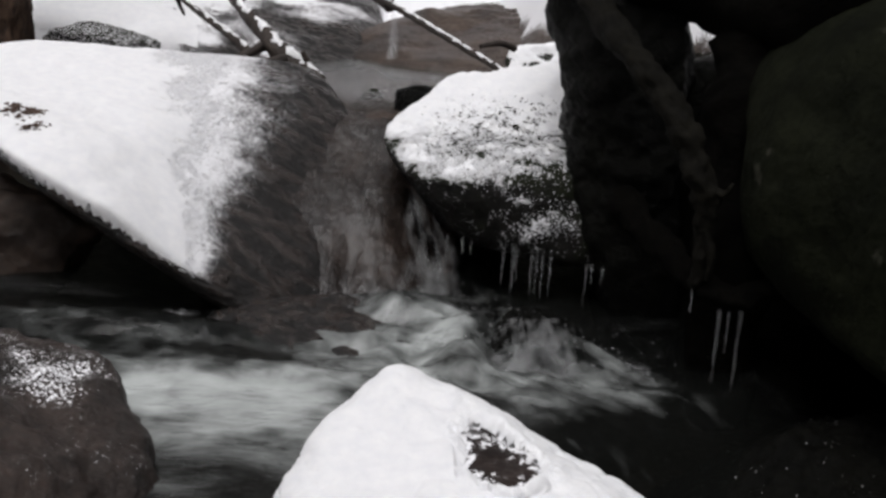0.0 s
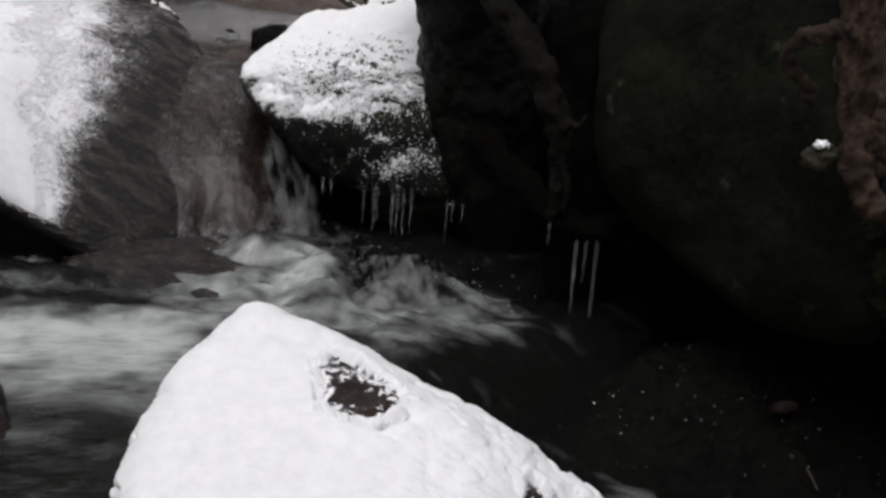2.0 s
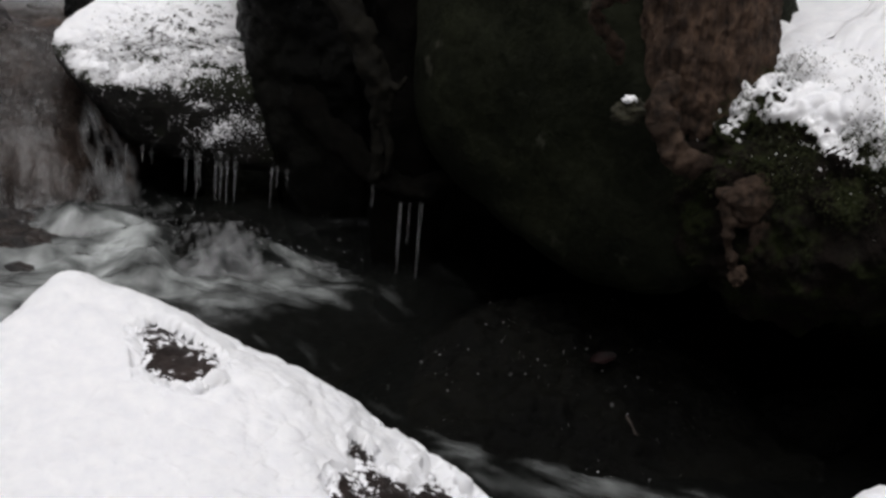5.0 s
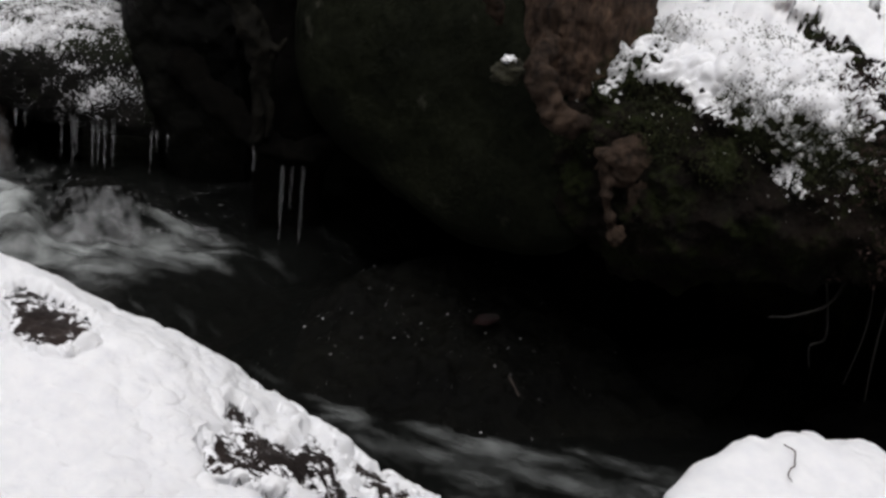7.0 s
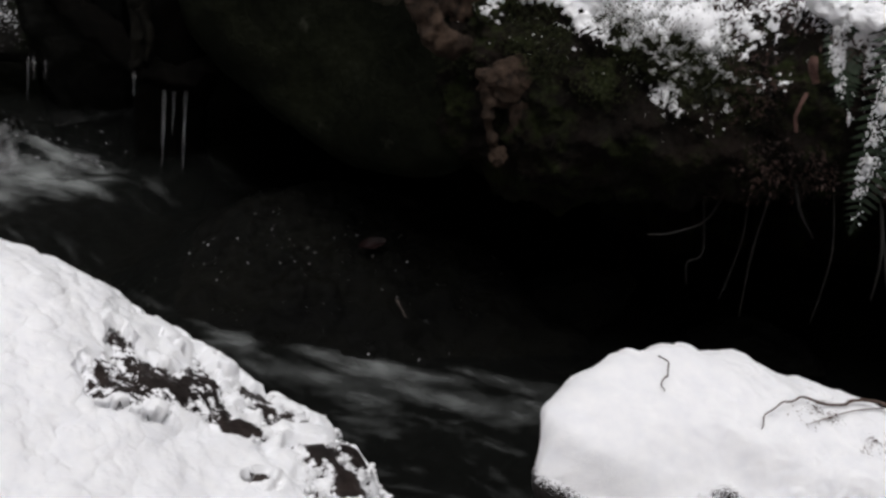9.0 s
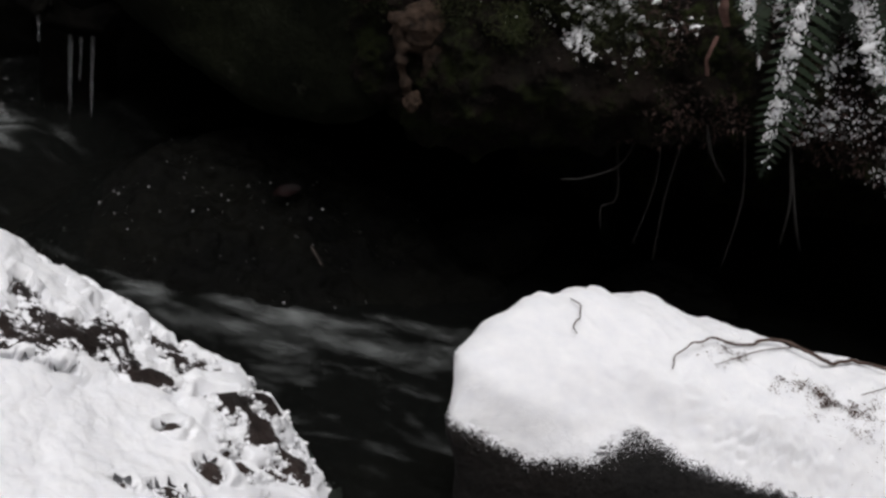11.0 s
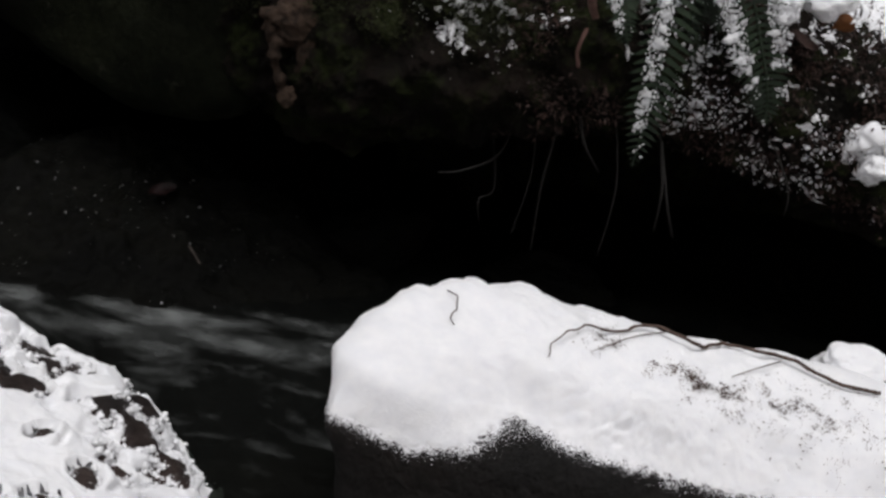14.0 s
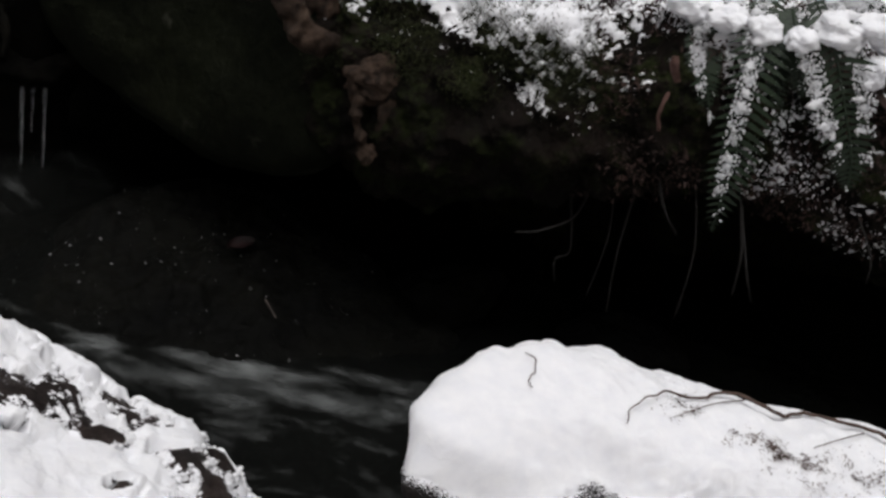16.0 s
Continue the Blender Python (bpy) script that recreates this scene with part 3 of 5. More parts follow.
left_slab = boulder("boulder", LEFT_SLAB, GREY_STONE, "large sloping grey slab, snow-covered with a wet bare flank", slab_cover, 0.03, slab_dust, depth=slab_depth, lift=0.002, sub=7, split=1, grains=46000, grain_size=0.0013, reach=-0.9, edge=26, lumps=0.012, seed=4, worn=14, soft=2,
                    swells=(((-0.50, 4.15, 0.48), (0.05, 0.05, 0.065), 0.30), ((-1.75, 4.0, 0.60), (0.0, -0.05, -0.06), 0.35)))


def mid_cover(v, n):
    c = 0.9 * step(3.60, 3.78, v[:, 1]) + 1.2 * (n[:, 2] - 0.62) + 0.40 * fbm(v * np.array((0.6, 1, 1)), 10, 3, 61) + 0.2 * fbm(v, 45, 3, 62, 0.5) + 0.38 * fbm(v, 110, 3, 64, 0.6) - 0.20
    return np.minimum(np.clip(c, -1, 1.0), 3 * (n[:, 2] - 0.3))


def mid_dust(v, n):
    rime = np.exp(-((v[:, 0] - 0.36) / 0.10) ** 2 - ((v[:, 2] - 0.305 - 0.25 * (v[:, 0] - 0.36)) / 0.045) ** 2) * (v[:, 1] < 3.6)
    return np.maximum(mid_cover(v, n) * 0.8 + 0.25, -0.40 + 0.95 * rime + 0.35 * fbm(v, 30, 4, 63))


mid_boulder = boulder("boulder", MID_BOULDER, MOSSY_STONE, "mossy dark boulder with a snow cap, hung with icicles", mid_cover, 0.010, mid_dust, sub=6, split=2, grains=16000, grain_size=0.0020, edge=18, lumps=0.012, seed=5)


FRONT_BARE = ((0.135, 2.105, 0.027, 0.036), (0.165, 2.020, 0.043, 0.060), (0.195, 1.965, 0.036, 0.043), (0.145, 1.985, 0.027, 0.036), (0.515, 1.765, 0.057, 0.048), (0.465, 1.705, 0.036, 0.024), (0.575, 1.750, 0.054, 0.027), (0.470, 1.830, 0.016, 0.032), (0.603, 1.800, 0.030, 0.027), (0.650, 1.700, 0.040, 0.020), (0.425, 1.735, 0.018, 0.036), (0.660, 1.585, 0.022, 0.012), (0.745, 1.565, 0.016, 0.014), (0.545, 1.445, 0.016, 0.012), (0.610, 1.446, 0.026, 0.014), (0.790, 1.660, 0.030, 0.024), (0.855, 1.690, 0.026, 0.028), (0.820, 1.600, 0.028, 0.030), (0.860, 1.545, 0.024, 0.026), (0.760, 1.520, 0.024, 0.016), (0.700, 1.500, 0.018, 0.014))


def front_bare(v):
    ragged = v + 0.014 * np.stack([fbm(v, 26, 3, 77), fbm(v, 26, 3, 78), 0 * v[:, 0]], 1)
    return np.minimum(1.2, spots(ragged, *FRONT_BARE)) * (1 + 0.35 * fbm(v, 30, 3, 75))


def front_depth(v, n):
    return step(0.42, 0.0, front_bare(v)) * step(0.0, 0.5, n[:, 2]) * (1 - 0.6 * step(0.6, 0.85, v[:, 0]))


def front_cover(v, n):
    tail = 0.95 * step(0.52, 0.74, v[:, 0] + 0.5 * (v[:, 1] - 1.7))
    c = np.minimum(2.4 * (n[:, 2] - 0.12), 1.25) + 0.2 * fbm(v, 7, 2, 71)
    c = c + tail * (np.minimum(c, 0.08 + 1.0 * fbm(v, 27, 3, 72, 0.55)) - c)
    c = np.minimum(c, 1.3 - 4.5 * front_bare(v) + 0.6 * fbm(v, 60, 3, 74))
    return np.where(v[:, 1] < 1.3, -1, np.clip(c, -1, 1.4))


def front_dust(v, n):
    # thin, lacy snow round the bare patches
    d = 0.76 - 0.80 * front_bare(v) + 0.25 * fbm(v, 18, 3, 76)
    d = np.minimum(d, np.where(v[:, 0] > 0.62, 1.1 * front_cover(v, n) + 0.42, 1.0))
    return np.clip(np.minimum(d, 2.4 * (n[:, 2] - 0.05)), -0.7, 1)


boulder("boulder", FRONT, FRONT_STONE, "brown rock thickly covered with fresh snow beside the stream", front_cover, 0.024, sub=7, split=2, grains=26000, grain_size=0.0017, reach=-0.3, dust=front_dust, rise=lambda v: 0.97 * step(0.0, 0.42, front_bare(v)), depth=front_depth, lift=0.005, clumps=5000, clump_size=0.0040, where=lambda v, c: np.exp(-((c - 0.2) / 0.2) ** 2) * (1 + 2 * step(0.55, 0.75, v[:, 0])), edge=16, lumps=0.02, seed=6, puff=0.0045,
                        swells=(((-0.06, 2.30, 0.20), (0.0, 0.03, 0.055), 0.13), ((-0.22, 1.90, 0.06), (-0.035, 0.0, 0.0), 0.15), ((0.36, 2.12, 0.12), (-0.005, -0.012, 0.0), 0.18),
                                ((0.76, 1.74, -0.07), (0.045, 0.015, 0.035), 0.14), ((0.86, 1.50, -0.16), (0.065, 0.0, 0.045), 0.20)))


def right_rim(v):
    return v[:, 2] - np.interp(v[:, 0], [1.15, 1.254, 1.353, 1.471, 1.54, 1.596, 1.675, 1.883, 2.03, 2.6], [-0.125, -0.140, -0.185, -0.175, -0.155, -0.145, -0.180, -0.228, -0.258, -0.33])


def right_depth(v, n):
    return step(-0.02, 0.07, right_rim(v))


def right_cover(v, n):
    rim = 9 * right_rim(v) + 0.10 * fbm(v, 7, 2, 81) + 0.10 * fbm(v, 90, 3, 82, 0.6)
    c = np.clip(np.minimum(2.0 * (n[:, 2] + 0.7), rim), -1, 1.4)
    return np.where(v[:, 0] > 2.75, -1, c)


right_rock = boulder("boulder", RIGHT_ROCK, DARK_MOSSY, "long low mossy rock under a thick rounded snow cap", right_cover, 0.05, sub=6, split=2, grains=30000, grain_size=0.0009, reach=-0.3, dust=lambda v, n: np.clip(0.40 + 17 * right_rim(v), -1, 1) + 0.2 * fbm(v, 30, 3, 84), depth=right_depth, soft=40, knobs=((1.48, 1.86, 0.024, 0.018), (1.52, 1.85, 0.018, 0.012), (1.61, 1.88, 0.028, 0.022), (1.66, 1.87, 0.02, 0.014), (1.78, 1.88, 0.03, 0.014), (1.83, 1.87, 0.02, 0.012), (1.93, 1.82, 0.03, 0.009), (2.04, 1.78, 0.02, 0.008)), edge=11, lumps=0.006, grain=0.001, seed=7, puff=0.006,
                     swells=(((1.34, 1.82, -0.05), (-0.008, 0.03, 0.03), 0.12), ((1.26, 1.70, -0.15), (-0.035, -0.01, 0.0), 0.07), ((2.0, 1.75, -0.06), (0.0, -0.02, -0.03), 0.2)))
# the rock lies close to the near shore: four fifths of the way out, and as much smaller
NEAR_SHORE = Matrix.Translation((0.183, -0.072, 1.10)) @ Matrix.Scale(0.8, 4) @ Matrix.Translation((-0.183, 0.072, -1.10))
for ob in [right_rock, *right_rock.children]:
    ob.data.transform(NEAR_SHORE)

boulder("boulder", LEFT_FRONT, RED_STONE, "wet reddish-brown boulder dusted with a little snow", None, sub=6, edge=18, lumps=0.03, grain=0.014, seed=8,
                     dust=lambda v, n: -0.55 + 0.9 * bump_at(v[:, 0], v[:, 1], -0.73, 2.33, 0.10, 0.13, 1) + 0.6 * bump_at(v[:, 0], v[:, 1], -0.95, 2.45, 0.12, 0.06, 1) + 0.35 * fbm(v, 16, 3, 90))
dark_boulder = boulder("boulder", DARK_BOULDER, SHADED_STONE, "low wet boulder in the stream under the bank, darkened for shade", None, sub=6, edge=9, lumps=0.035, grain=0.016, seed=9)
co, tri = np.array([q.co[:] for q in dark_boulder.data.vertices]), np.array([q.vertices[:] for q in dark_boulder.data.polygons])
# white grains stand in for glints of water on the wet boulder
part("snow_grain", crumbs_on(co, tri, lambda v, n: np.where(n[:, 2] > 0.1, 0.3 * fbm(v, 13, 3, 98) - 0.12 + 0.25 * np.minimum(1, spots(v, (1.08, 2.40, 0.2, 0.12), (0.95, 2.5, 0.14, 0.1))), -1), 520, 0.0011, SNOW, 99), dark_boulder, "white specks for glints and drops on the wet stone")["kind"] = "stuff"
boulder("boulder", GREEN_BOULDER, GREEN_STONE, "huge smooth green boulder overhanging the stream, darkened for shade", None, sub=6, edge=10, lumps=0.02, grain=0.003, seed=10)
# the stump's shadowed side is put into its near-black colour
stump = boulder("tree stump", STUMP_MASS, SHADED_STONE, "rotten stump mass overhanging the stream, darkened for shade", None, sub=6, edge=14, lumps=0.03, grain=0.012, seed=11, name="tree_stump")


def upper_cover(v, n):
    c = -2.2 * (v[:, 0] + 0.98) + 0.6 * fbm(v, 5, 4, 91) + 0.35 * fbm(v, 30, 3, 92)
    return np.minimum(np.clip(c, -1, 1), 2.0 * (n[:, 2] - 0.3))


def upper_dust(v, n):
    return np.clip(0.3 - 0.9 * (v[:, 0] + 0.75) + 0.5 * fbm(v, 6, 3, 93) + 1.2 * step(6.0, 6.4, v[:, 1]) - 0.8 * step(5.05, 4.95, v[:, 1]), -1, 0.9)


boulder("boulder", UPPER_LEFT, GREY_STONE, "broad grey rock slab upstream, half snow-covered", upper_cover, 0.025, upper_dust, sub=6, split=1, edge=16, seed=12)
boulder("boulder", UPPER_RIGHT, BROWN_STONE, "smooth brown rock slab upstream with water running over", None, sub=6, edge=12, lumps=0.03, seed=13,
                      dust=lambda v, n: -0.9 + 1.6 * step(6.2, 6.5, v[:, 1]))


# the trough of smooth bedrock between slab and boulder, over which the stream falls
def trough_height(x, y):
    fall = np.interp(y, [2.9, 3.12, 3.25, 3.36, 3.52, 3.75, 3.98, 4.12, 4.4, 4.8], [-0.22, -0.12, -0.01, 0.10, 0.215, 0.335, 0.455, 0.485, 0.44, 0.40])
    left, right = x + 0.31 + 0.10 * step(3.3, 4.2, y), x + 0.085 + 0.02 * fbm(np.stack([x, y, 0 * x], 1), 9, 2, 19)
    z = fall + 0.62 * 0.05 * np.log1p(np.exp(-left / 0.05)) * step(-0.68, -0.45, x + 0.12 * step(3.6, 4.1, y)) - 1.3 * 0.03 * np.log1p(np.exp(right / 0.03)) * step(4.15, 3.95, y)
    ridge = 0.035 * np.exp(-((x + 0.20) / 0.035) ** 2) * step(3.30, 3.36, y) * step(3.62, 3.46, y)
    return z - ridge


def make_trough():
    sx, sy = np.linspace(-0.60, 0.34, 170), np.linspace(2.9, 4.8, 300)
    x, y = [a.ravel() for a in np.meshgrid(sx, sy)]
    p = np.stack([x, y, 0 * x], 1)
    edge = (x < sx[1]) | (x > sx[-2]) | (y < sy[1]) | (y > sy[-2])
    z = np.where(edge, -0.5, trough_height(x, y) + 0.012 * fbm(p, 6, 3, 17) + 0.004 * fbm(p, 30, 3, 18))
    n = len(sx)
    i = (np.arange(len(sy) - 1)[:, None] * n + np.arange(n - 1)).ravel()
    f = np.stack([i, i + 1, i + n + 1, i + n], 1)
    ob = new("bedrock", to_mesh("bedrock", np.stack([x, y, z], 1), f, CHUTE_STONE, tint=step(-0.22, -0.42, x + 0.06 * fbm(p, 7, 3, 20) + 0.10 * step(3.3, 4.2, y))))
    tagged(ob, "smooth wet brown bedrock trough under the running water", "bedrock", kind="structure")


make_trough()
# this rock fills the black recess, with the shade in its colour
boulder("boulder", BACK_ROCK, SHADED_STONE, "rock filling the recess under the bank, its shade in the colour", None, sub=5, seed=14)
boulder("boulder", POOL_STONE, MOSSY_STONE, "small mossy stone with a snow cap beside the upper pool", lambda v, n: np.clip(2 * (n[:, 2] - 0.62) + 0.3 * fbm(v, 30, 3, 96), -1, 1), 0.02, sub=5, split=1, seed=16)


# ---- the overhanging bank ----
BANK_LINE = [(0.75, 4.6, 0.62), (0.95, 3.6, 0.66), (1.12, 2.6, 0.70), (1.22, 2.22, 0.70), (1.42, 2.0, 0.70), (1.62, 1.86, 0.67), (1.82, 1.70, 0.68), (2.05, 1.58, 0.66), (2.30, 1.47, 0.56), (2.60, 1.25, 0.52), (3.2, 0.6, 0.36), (3.9, -0.8, -0.7)]
BANK_FORM = [(-2.1, 0.42), (-1.6, 0.33), (-1.2, 0.27), (-0.7, 0.16), (-0.3, 0.07), (-0.1, 0.02), (0.0, -0.04), (0.02, -0.12), (0.0, -0.22), (-0.06, -0.29), (-0.25, -0.34), (-0.7, -0.4), (-1.1, -0.55), (-1.3, -1.1)]


def glide(points, count):
    p = np.array(points, float)
    k = np.linspace(0, len(p) - 1, count)
    i = np.clip(k.astype(int), 0, len(p) - 2)
    t = (k - i)[:, None]
    a, b, c, d = p[np.maximum(i - 1, 0)], p[i], p[i + 1], p[np.minimum(i + 2, len(p) - 1)]
    return 0.5 * (2 * b + (c - a) * t + (2 * a - 5 * b + 4 * c - d) * t * t + (3 * b - a - 3 * c + d) * t ** 3)


def relaxed_line(a):
    for _ in range(30):
        a = np.concatenate([a[:1], 0.25 * a[:-2] + 0.5 * a[1:-1] + 0.25 * a[2:], a[-1:]])
    return a


def bank_cover(v, n):
    line = np.interp(v[:, 0] + 0.04 * fbm(v, 11, 3, 106), [1.1, 1.3, 1.45, 1.52, 1.6, 1.67, 1.72, 1.77, 1.82, 1.95, 2.1, 2.25, 2.35, 2.6], [0.70, 0.66, 0.62, 0.55, 0.55, 0.64, 0.77, 0.74, 0.66, 0.66, 0.70, 0.69, 0.66, 0.58])
    close = 0.25 + 0.75 * step(-0.12, 0.0, v[:, 2] - line)
    c = np.minimum(2.0 * (n[:, 2] + 0.1), 4 * (v[:, 2] - line)) + close * (1 + 0.3 * step(1.7, 2.1, v[:, 0])) * (0.30 * fbm(v, 8, 3, 101) + 0.32 * fbm(v, 36, 4, 102, 0.6) + 0.38 * fbm(v, 120, 2, 108))
    shelf = np.exp(-((v[:, 0] - 2.28) / 0.07) ** 2 - ((v[:, 2] - 0.44) / 0.06) ** 2)
    c = np.maximum(c, (1.9 + 0.6 * fbm(v, 40, 3, 112)) * shelf - 0.95)
    litter = 0.6 * fbm(v, 15, 3, 109) + 0.8 * fbm(v, 85, 3, 110) - 0.50 - 1.5 * step(1.92, 1.82, v[:, 0]) - 1.5 * step(0.42 - 0.15 * step(2.05, 2.15, v[:, 0]), 0.34 - 0.15 * step(2.05, 2.15, v[:, 0]), v[:, 2])
    return np.clip(np.maximum(c - 1.2 * spots(v, (1.61, 2.10, 0.012, 0.012), (1.68, 2.08, 0.010, 0.010)), np.minimum(litter, 0.4)), -1, 1.2)


def make_bank():
    rows, cols = 620, 260
    line, form = glide(BANK_LINE, 2400), glide(BANK_FORM, 2400)
    # closer rows where the stream is near, closer columns at the edge
    for_rows = np.cumsum(0.12 + ((line[:, 0] > 1.1) & (line[:, 0] < 2.65) & (line[:, 1] < 2.5)))
    for_cols = np.cumsum(0.06 + np.exp(-((form[:, 0] + 0.15) / 0.35) ** 2))
    line = line[np.searchsorted(for_rows, np.linspace(for_rows[0], for_rows[-1], rows)).clip(0, 2399)]
    form = form[np.searchsorted(for_cols, np.linspace(for_cols[0], for_cols[-1], cols)).clip(0, 2399)]
    line, form = line + 1e-5 * np.arange(rows)[:, None], form
    tan = relaxed_line(np.gradient(line, axis=0))
    out = np.stack([tan[:, 1], -tan[:, 0]], 1)
    out /= np.linalg.norm(out, axis=1, keepdims=True)
    v = np.zeros((rows, cols, 3))
    v[:, :, :2] = line[:, None, :2] + form[None, :, 0:1] * out[:, None]
    low = 1 + 0.45 * np.exp(-((line[:, 0] - 1.32) / 0.22) ** 2)
    v[:, :, 2] = line[:, None, 2] + np.where(form[None, :, 1] < 0, low[:, None], 1) * form[None, :, 1]
    v = v.reshape(-1, 3)
    i = (np.arange(rows - 1)[:, None] * cols + np.arange(cols - 1)).ravel()
    f = np.concatenate([np.stack([i, i + 1, i + cols], 1), np.stack([i + 1, i + cols + 1, i + cols], 1)])
    n = normals_of(v, f)
    if n[cols * (rows // 2) + 30, 2] < 0:
        f = f[:, ::-1]
        n = -n
    v = v + n * (0.045 * fbm(v, 5, 3, 103) + 0.022 * fbm(v, 20, 4, 104))[:, None]
    n = normals_of(v, f)
    c = bank_cover(v, n)
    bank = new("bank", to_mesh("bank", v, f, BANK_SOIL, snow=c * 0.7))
    tagged(bank, "undercut stream bank of soil, moss and litter, darkened for shade", "bank", kind="structure")
    part("snow_cover", snow_on(v, f, bank_cover, 0.02, SNOW, 0, 0.4, 105, 3), bank, "broken snow lying on moss and litter")["kind"] = "stuff"
    part("snow_clump", clumps_on(v, f, bank_cover, 5000, 0.0023, SNOW, 111, lambda v, c: np.exp(-((c - 0.15) / 0.2) ** 2) * (v[:, 1] < 2.6)), bank, "small clumps of snow in moss and litter")["kind"] = "stuff"
    part("snow_grain", crumbs_on(v, f, bank_cover, 26000, 0.0016, SNOW, 107, -0.5), bank, "loose grains of snow in moss and litter")["kind"] = "stuff"


def soil_material():
    m = Nodes("bank_soil")
    big, small = m.noise(8, 6, 0.65), m.noise(70, 8, 0.7)
    # soil tones kept very low: the undercut's shade is part of them
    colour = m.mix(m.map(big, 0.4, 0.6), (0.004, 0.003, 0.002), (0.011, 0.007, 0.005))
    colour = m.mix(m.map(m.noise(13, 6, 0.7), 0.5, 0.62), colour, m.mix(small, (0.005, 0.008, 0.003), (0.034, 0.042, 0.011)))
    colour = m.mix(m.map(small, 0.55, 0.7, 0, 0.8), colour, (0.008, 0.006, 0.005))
    flake = m.map(m.math("ADD", m.noise(200, 3, 0.7), m.math("MULTIPLY", m.attribute("snow"), 0.5)), 0.62, 0.70)
    colour = m.mix(flake, colour, SNOW_WHITE)
    n = m.bump(small, 0.015, 1.0, m.bump(big, 0.03, 0.8))
    return m.done(colour, 0.85, n, 0.12)


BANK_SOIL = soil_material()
make_bank()


# ---- more materials ----
def plain(name, dark, light, scale, rough, stretch=None, relief=0.004, spec=0.4):
    m = Nodes(name)
    g = m.noise(scale, 8, 0.65, stretch=stretch)
    colour = m.mix(m.map(g, 0.3, 0.7), dark, light)
    colour = m.mix(m.map(m.noise(scale * 0.2, 4), 0.45, 0.7, 0, 0.6), colour, tuple(0.4 * c for c in dark))
    return m.done(colour, rough, m.bump(g, relief, 0.9), spec)


BARK = plain("bark", (0.010, 0.0062, 0.0045), (0.135, 0.083, 0.055), 60, 0.8, (1, 1, 0.35), 0.03, 0.25)
ROOT_SKIN = plain("root_skin", (0.009, 0.0060, 0.0046), (0.075, 0.049, 0.034), 45, 0.8, None, 0.016, 0.15)
# root colour lowered to hold the overhang's shade
SHADED_ROOT = plain("shaded_root", (0.002, 0.0018, 0.0012), (0.008, 0.007, 0.0042), 30, 0.8, None, 0.012, 0.12)
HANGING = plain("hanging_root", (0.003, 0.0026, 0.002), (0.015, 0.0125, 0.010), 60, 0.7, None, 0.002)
TWIG = plain("twig", (0.035, 0.021, 0.015), (0.11, 0.068, 0.05), 60, 0.7, None, 0.002)
GREY_WOOD = plain("grey_wood", (0.014, 0.010, 0.008), (0.055, 0.042, 0.034), 40, 0.7, None, 0.004)
DEAD_LEAF = plain("dead_leaf", (0.10, 0.035, 0.012), (0.25, 0.10, 0.03), 45, 0.7, None, 0.002)
LITTER = plain("litter", (0.014, 0.0065, 0.005), (0.055, 0.025, 0.017), 50, 0.7, None, 0.002)
PALE_LEAF = plain("pale_leaf", (0.07, 0.032, 0.026), (0.21, 0.115, 0.092), 50, 0.7, None, 0.002)
MOSS_DARK = plain("moss_dark", (0.008, 0.008, 0.004), (0.035, 0.032, 0.016), 90, 0.9, None, 0.002)
WET_LEAF = plain("wet_leaf", (0.008, 0.003, 0.003), (0.024, 0.009, 0.009), 50, 0.5, None, 0.002)
# bark this black holds the darkness between stump and boulder in its colour
SHADED_BARK = plain("shaded_bark", (0.001, 0.0009, 0.0007), (0.0035, 0.003, 0.0022), 30, 0.9, None, 0.012, 0.05)
FERN_GREEN = plain("fern_green", (0.004, 0.011, 0.0035), (0.014, 0.030, 0.009), 60, 0.55, None, 0.002)
MOSS_GREEN = plain("moss_green", (0.006, 0.008, 0.002), (0.042, 0.048, 0.011), 90, 0.9, None, 0.002)


def ice_material():
    m = Nodes("ice")
    m.bsdf.inputs["Transmission Weight"].default_value = 0.94
    m.bsdf.inputs["IOR"].default_value = 1.31
    n = m.bump(m.noise(70, 4, 0.6, stretch=(1, 1, 0.4)), 0.004, 0.7)
    return m.done((0.95, 0.96, 0.97, 1), 0.05, n)


ICE = ice_material()


# ---- loose stones ----
def loose_stone(centre, size, turn, material, label, seed, dust=-1.0, sub=5, edge=7):
    rng = random.Random(seed)
    facets = [(rng.uniform(-180, 180), math.degrees(math.asin(rng.uniform(-1, 1))), rng.uniform(0.85, 1.05)) for _ in range(22)]
    v, f, n = weathered((0, 0, 0), facets, sub=sub, edge=edge, lumps=0.08, grain=0.03, seed=seed)
    c, s = math.cos(radians(turn)), math.sin(radians(turn))
    v = v * np.array(size)
    v = np.stack([v[:, 0] * c - v[:, 1] * s, v[:, 0] * s + v[:, 1] * c, v[:, 2]], 1) + np.array(centre)
    ob = new("boulder" if size[0] > 0.15 else "stone", to_mesh("stone", v, f, material, snow=np.full(len(v), dust)))
    return tagged(ob, label, "stone")


loose_stone((-0.35, 3.06, -0.045), (0.36, 0.24, 0.17), 12, GREY_STONE, "wet brown rock washed over by the stream", 21)
loose_stone((0.30, 3.10, 0.02), (0.15, 0.11, 0.16), 30, SHADED_STONE, "black rock hump in the splash of the cascade", 22)
loose_stone((-0.02, 4.22, 0.50), (0.10, 0.08, 0.07), 0, SHADED_STONE, "small black stone at the lip of the pool", 23)
loose_stone((-0.21, 4.5, 0.47), (0.045, 0.04, 0.035), 0, MOSSY_STONE, "little mossy stone in the upper pool", 24)
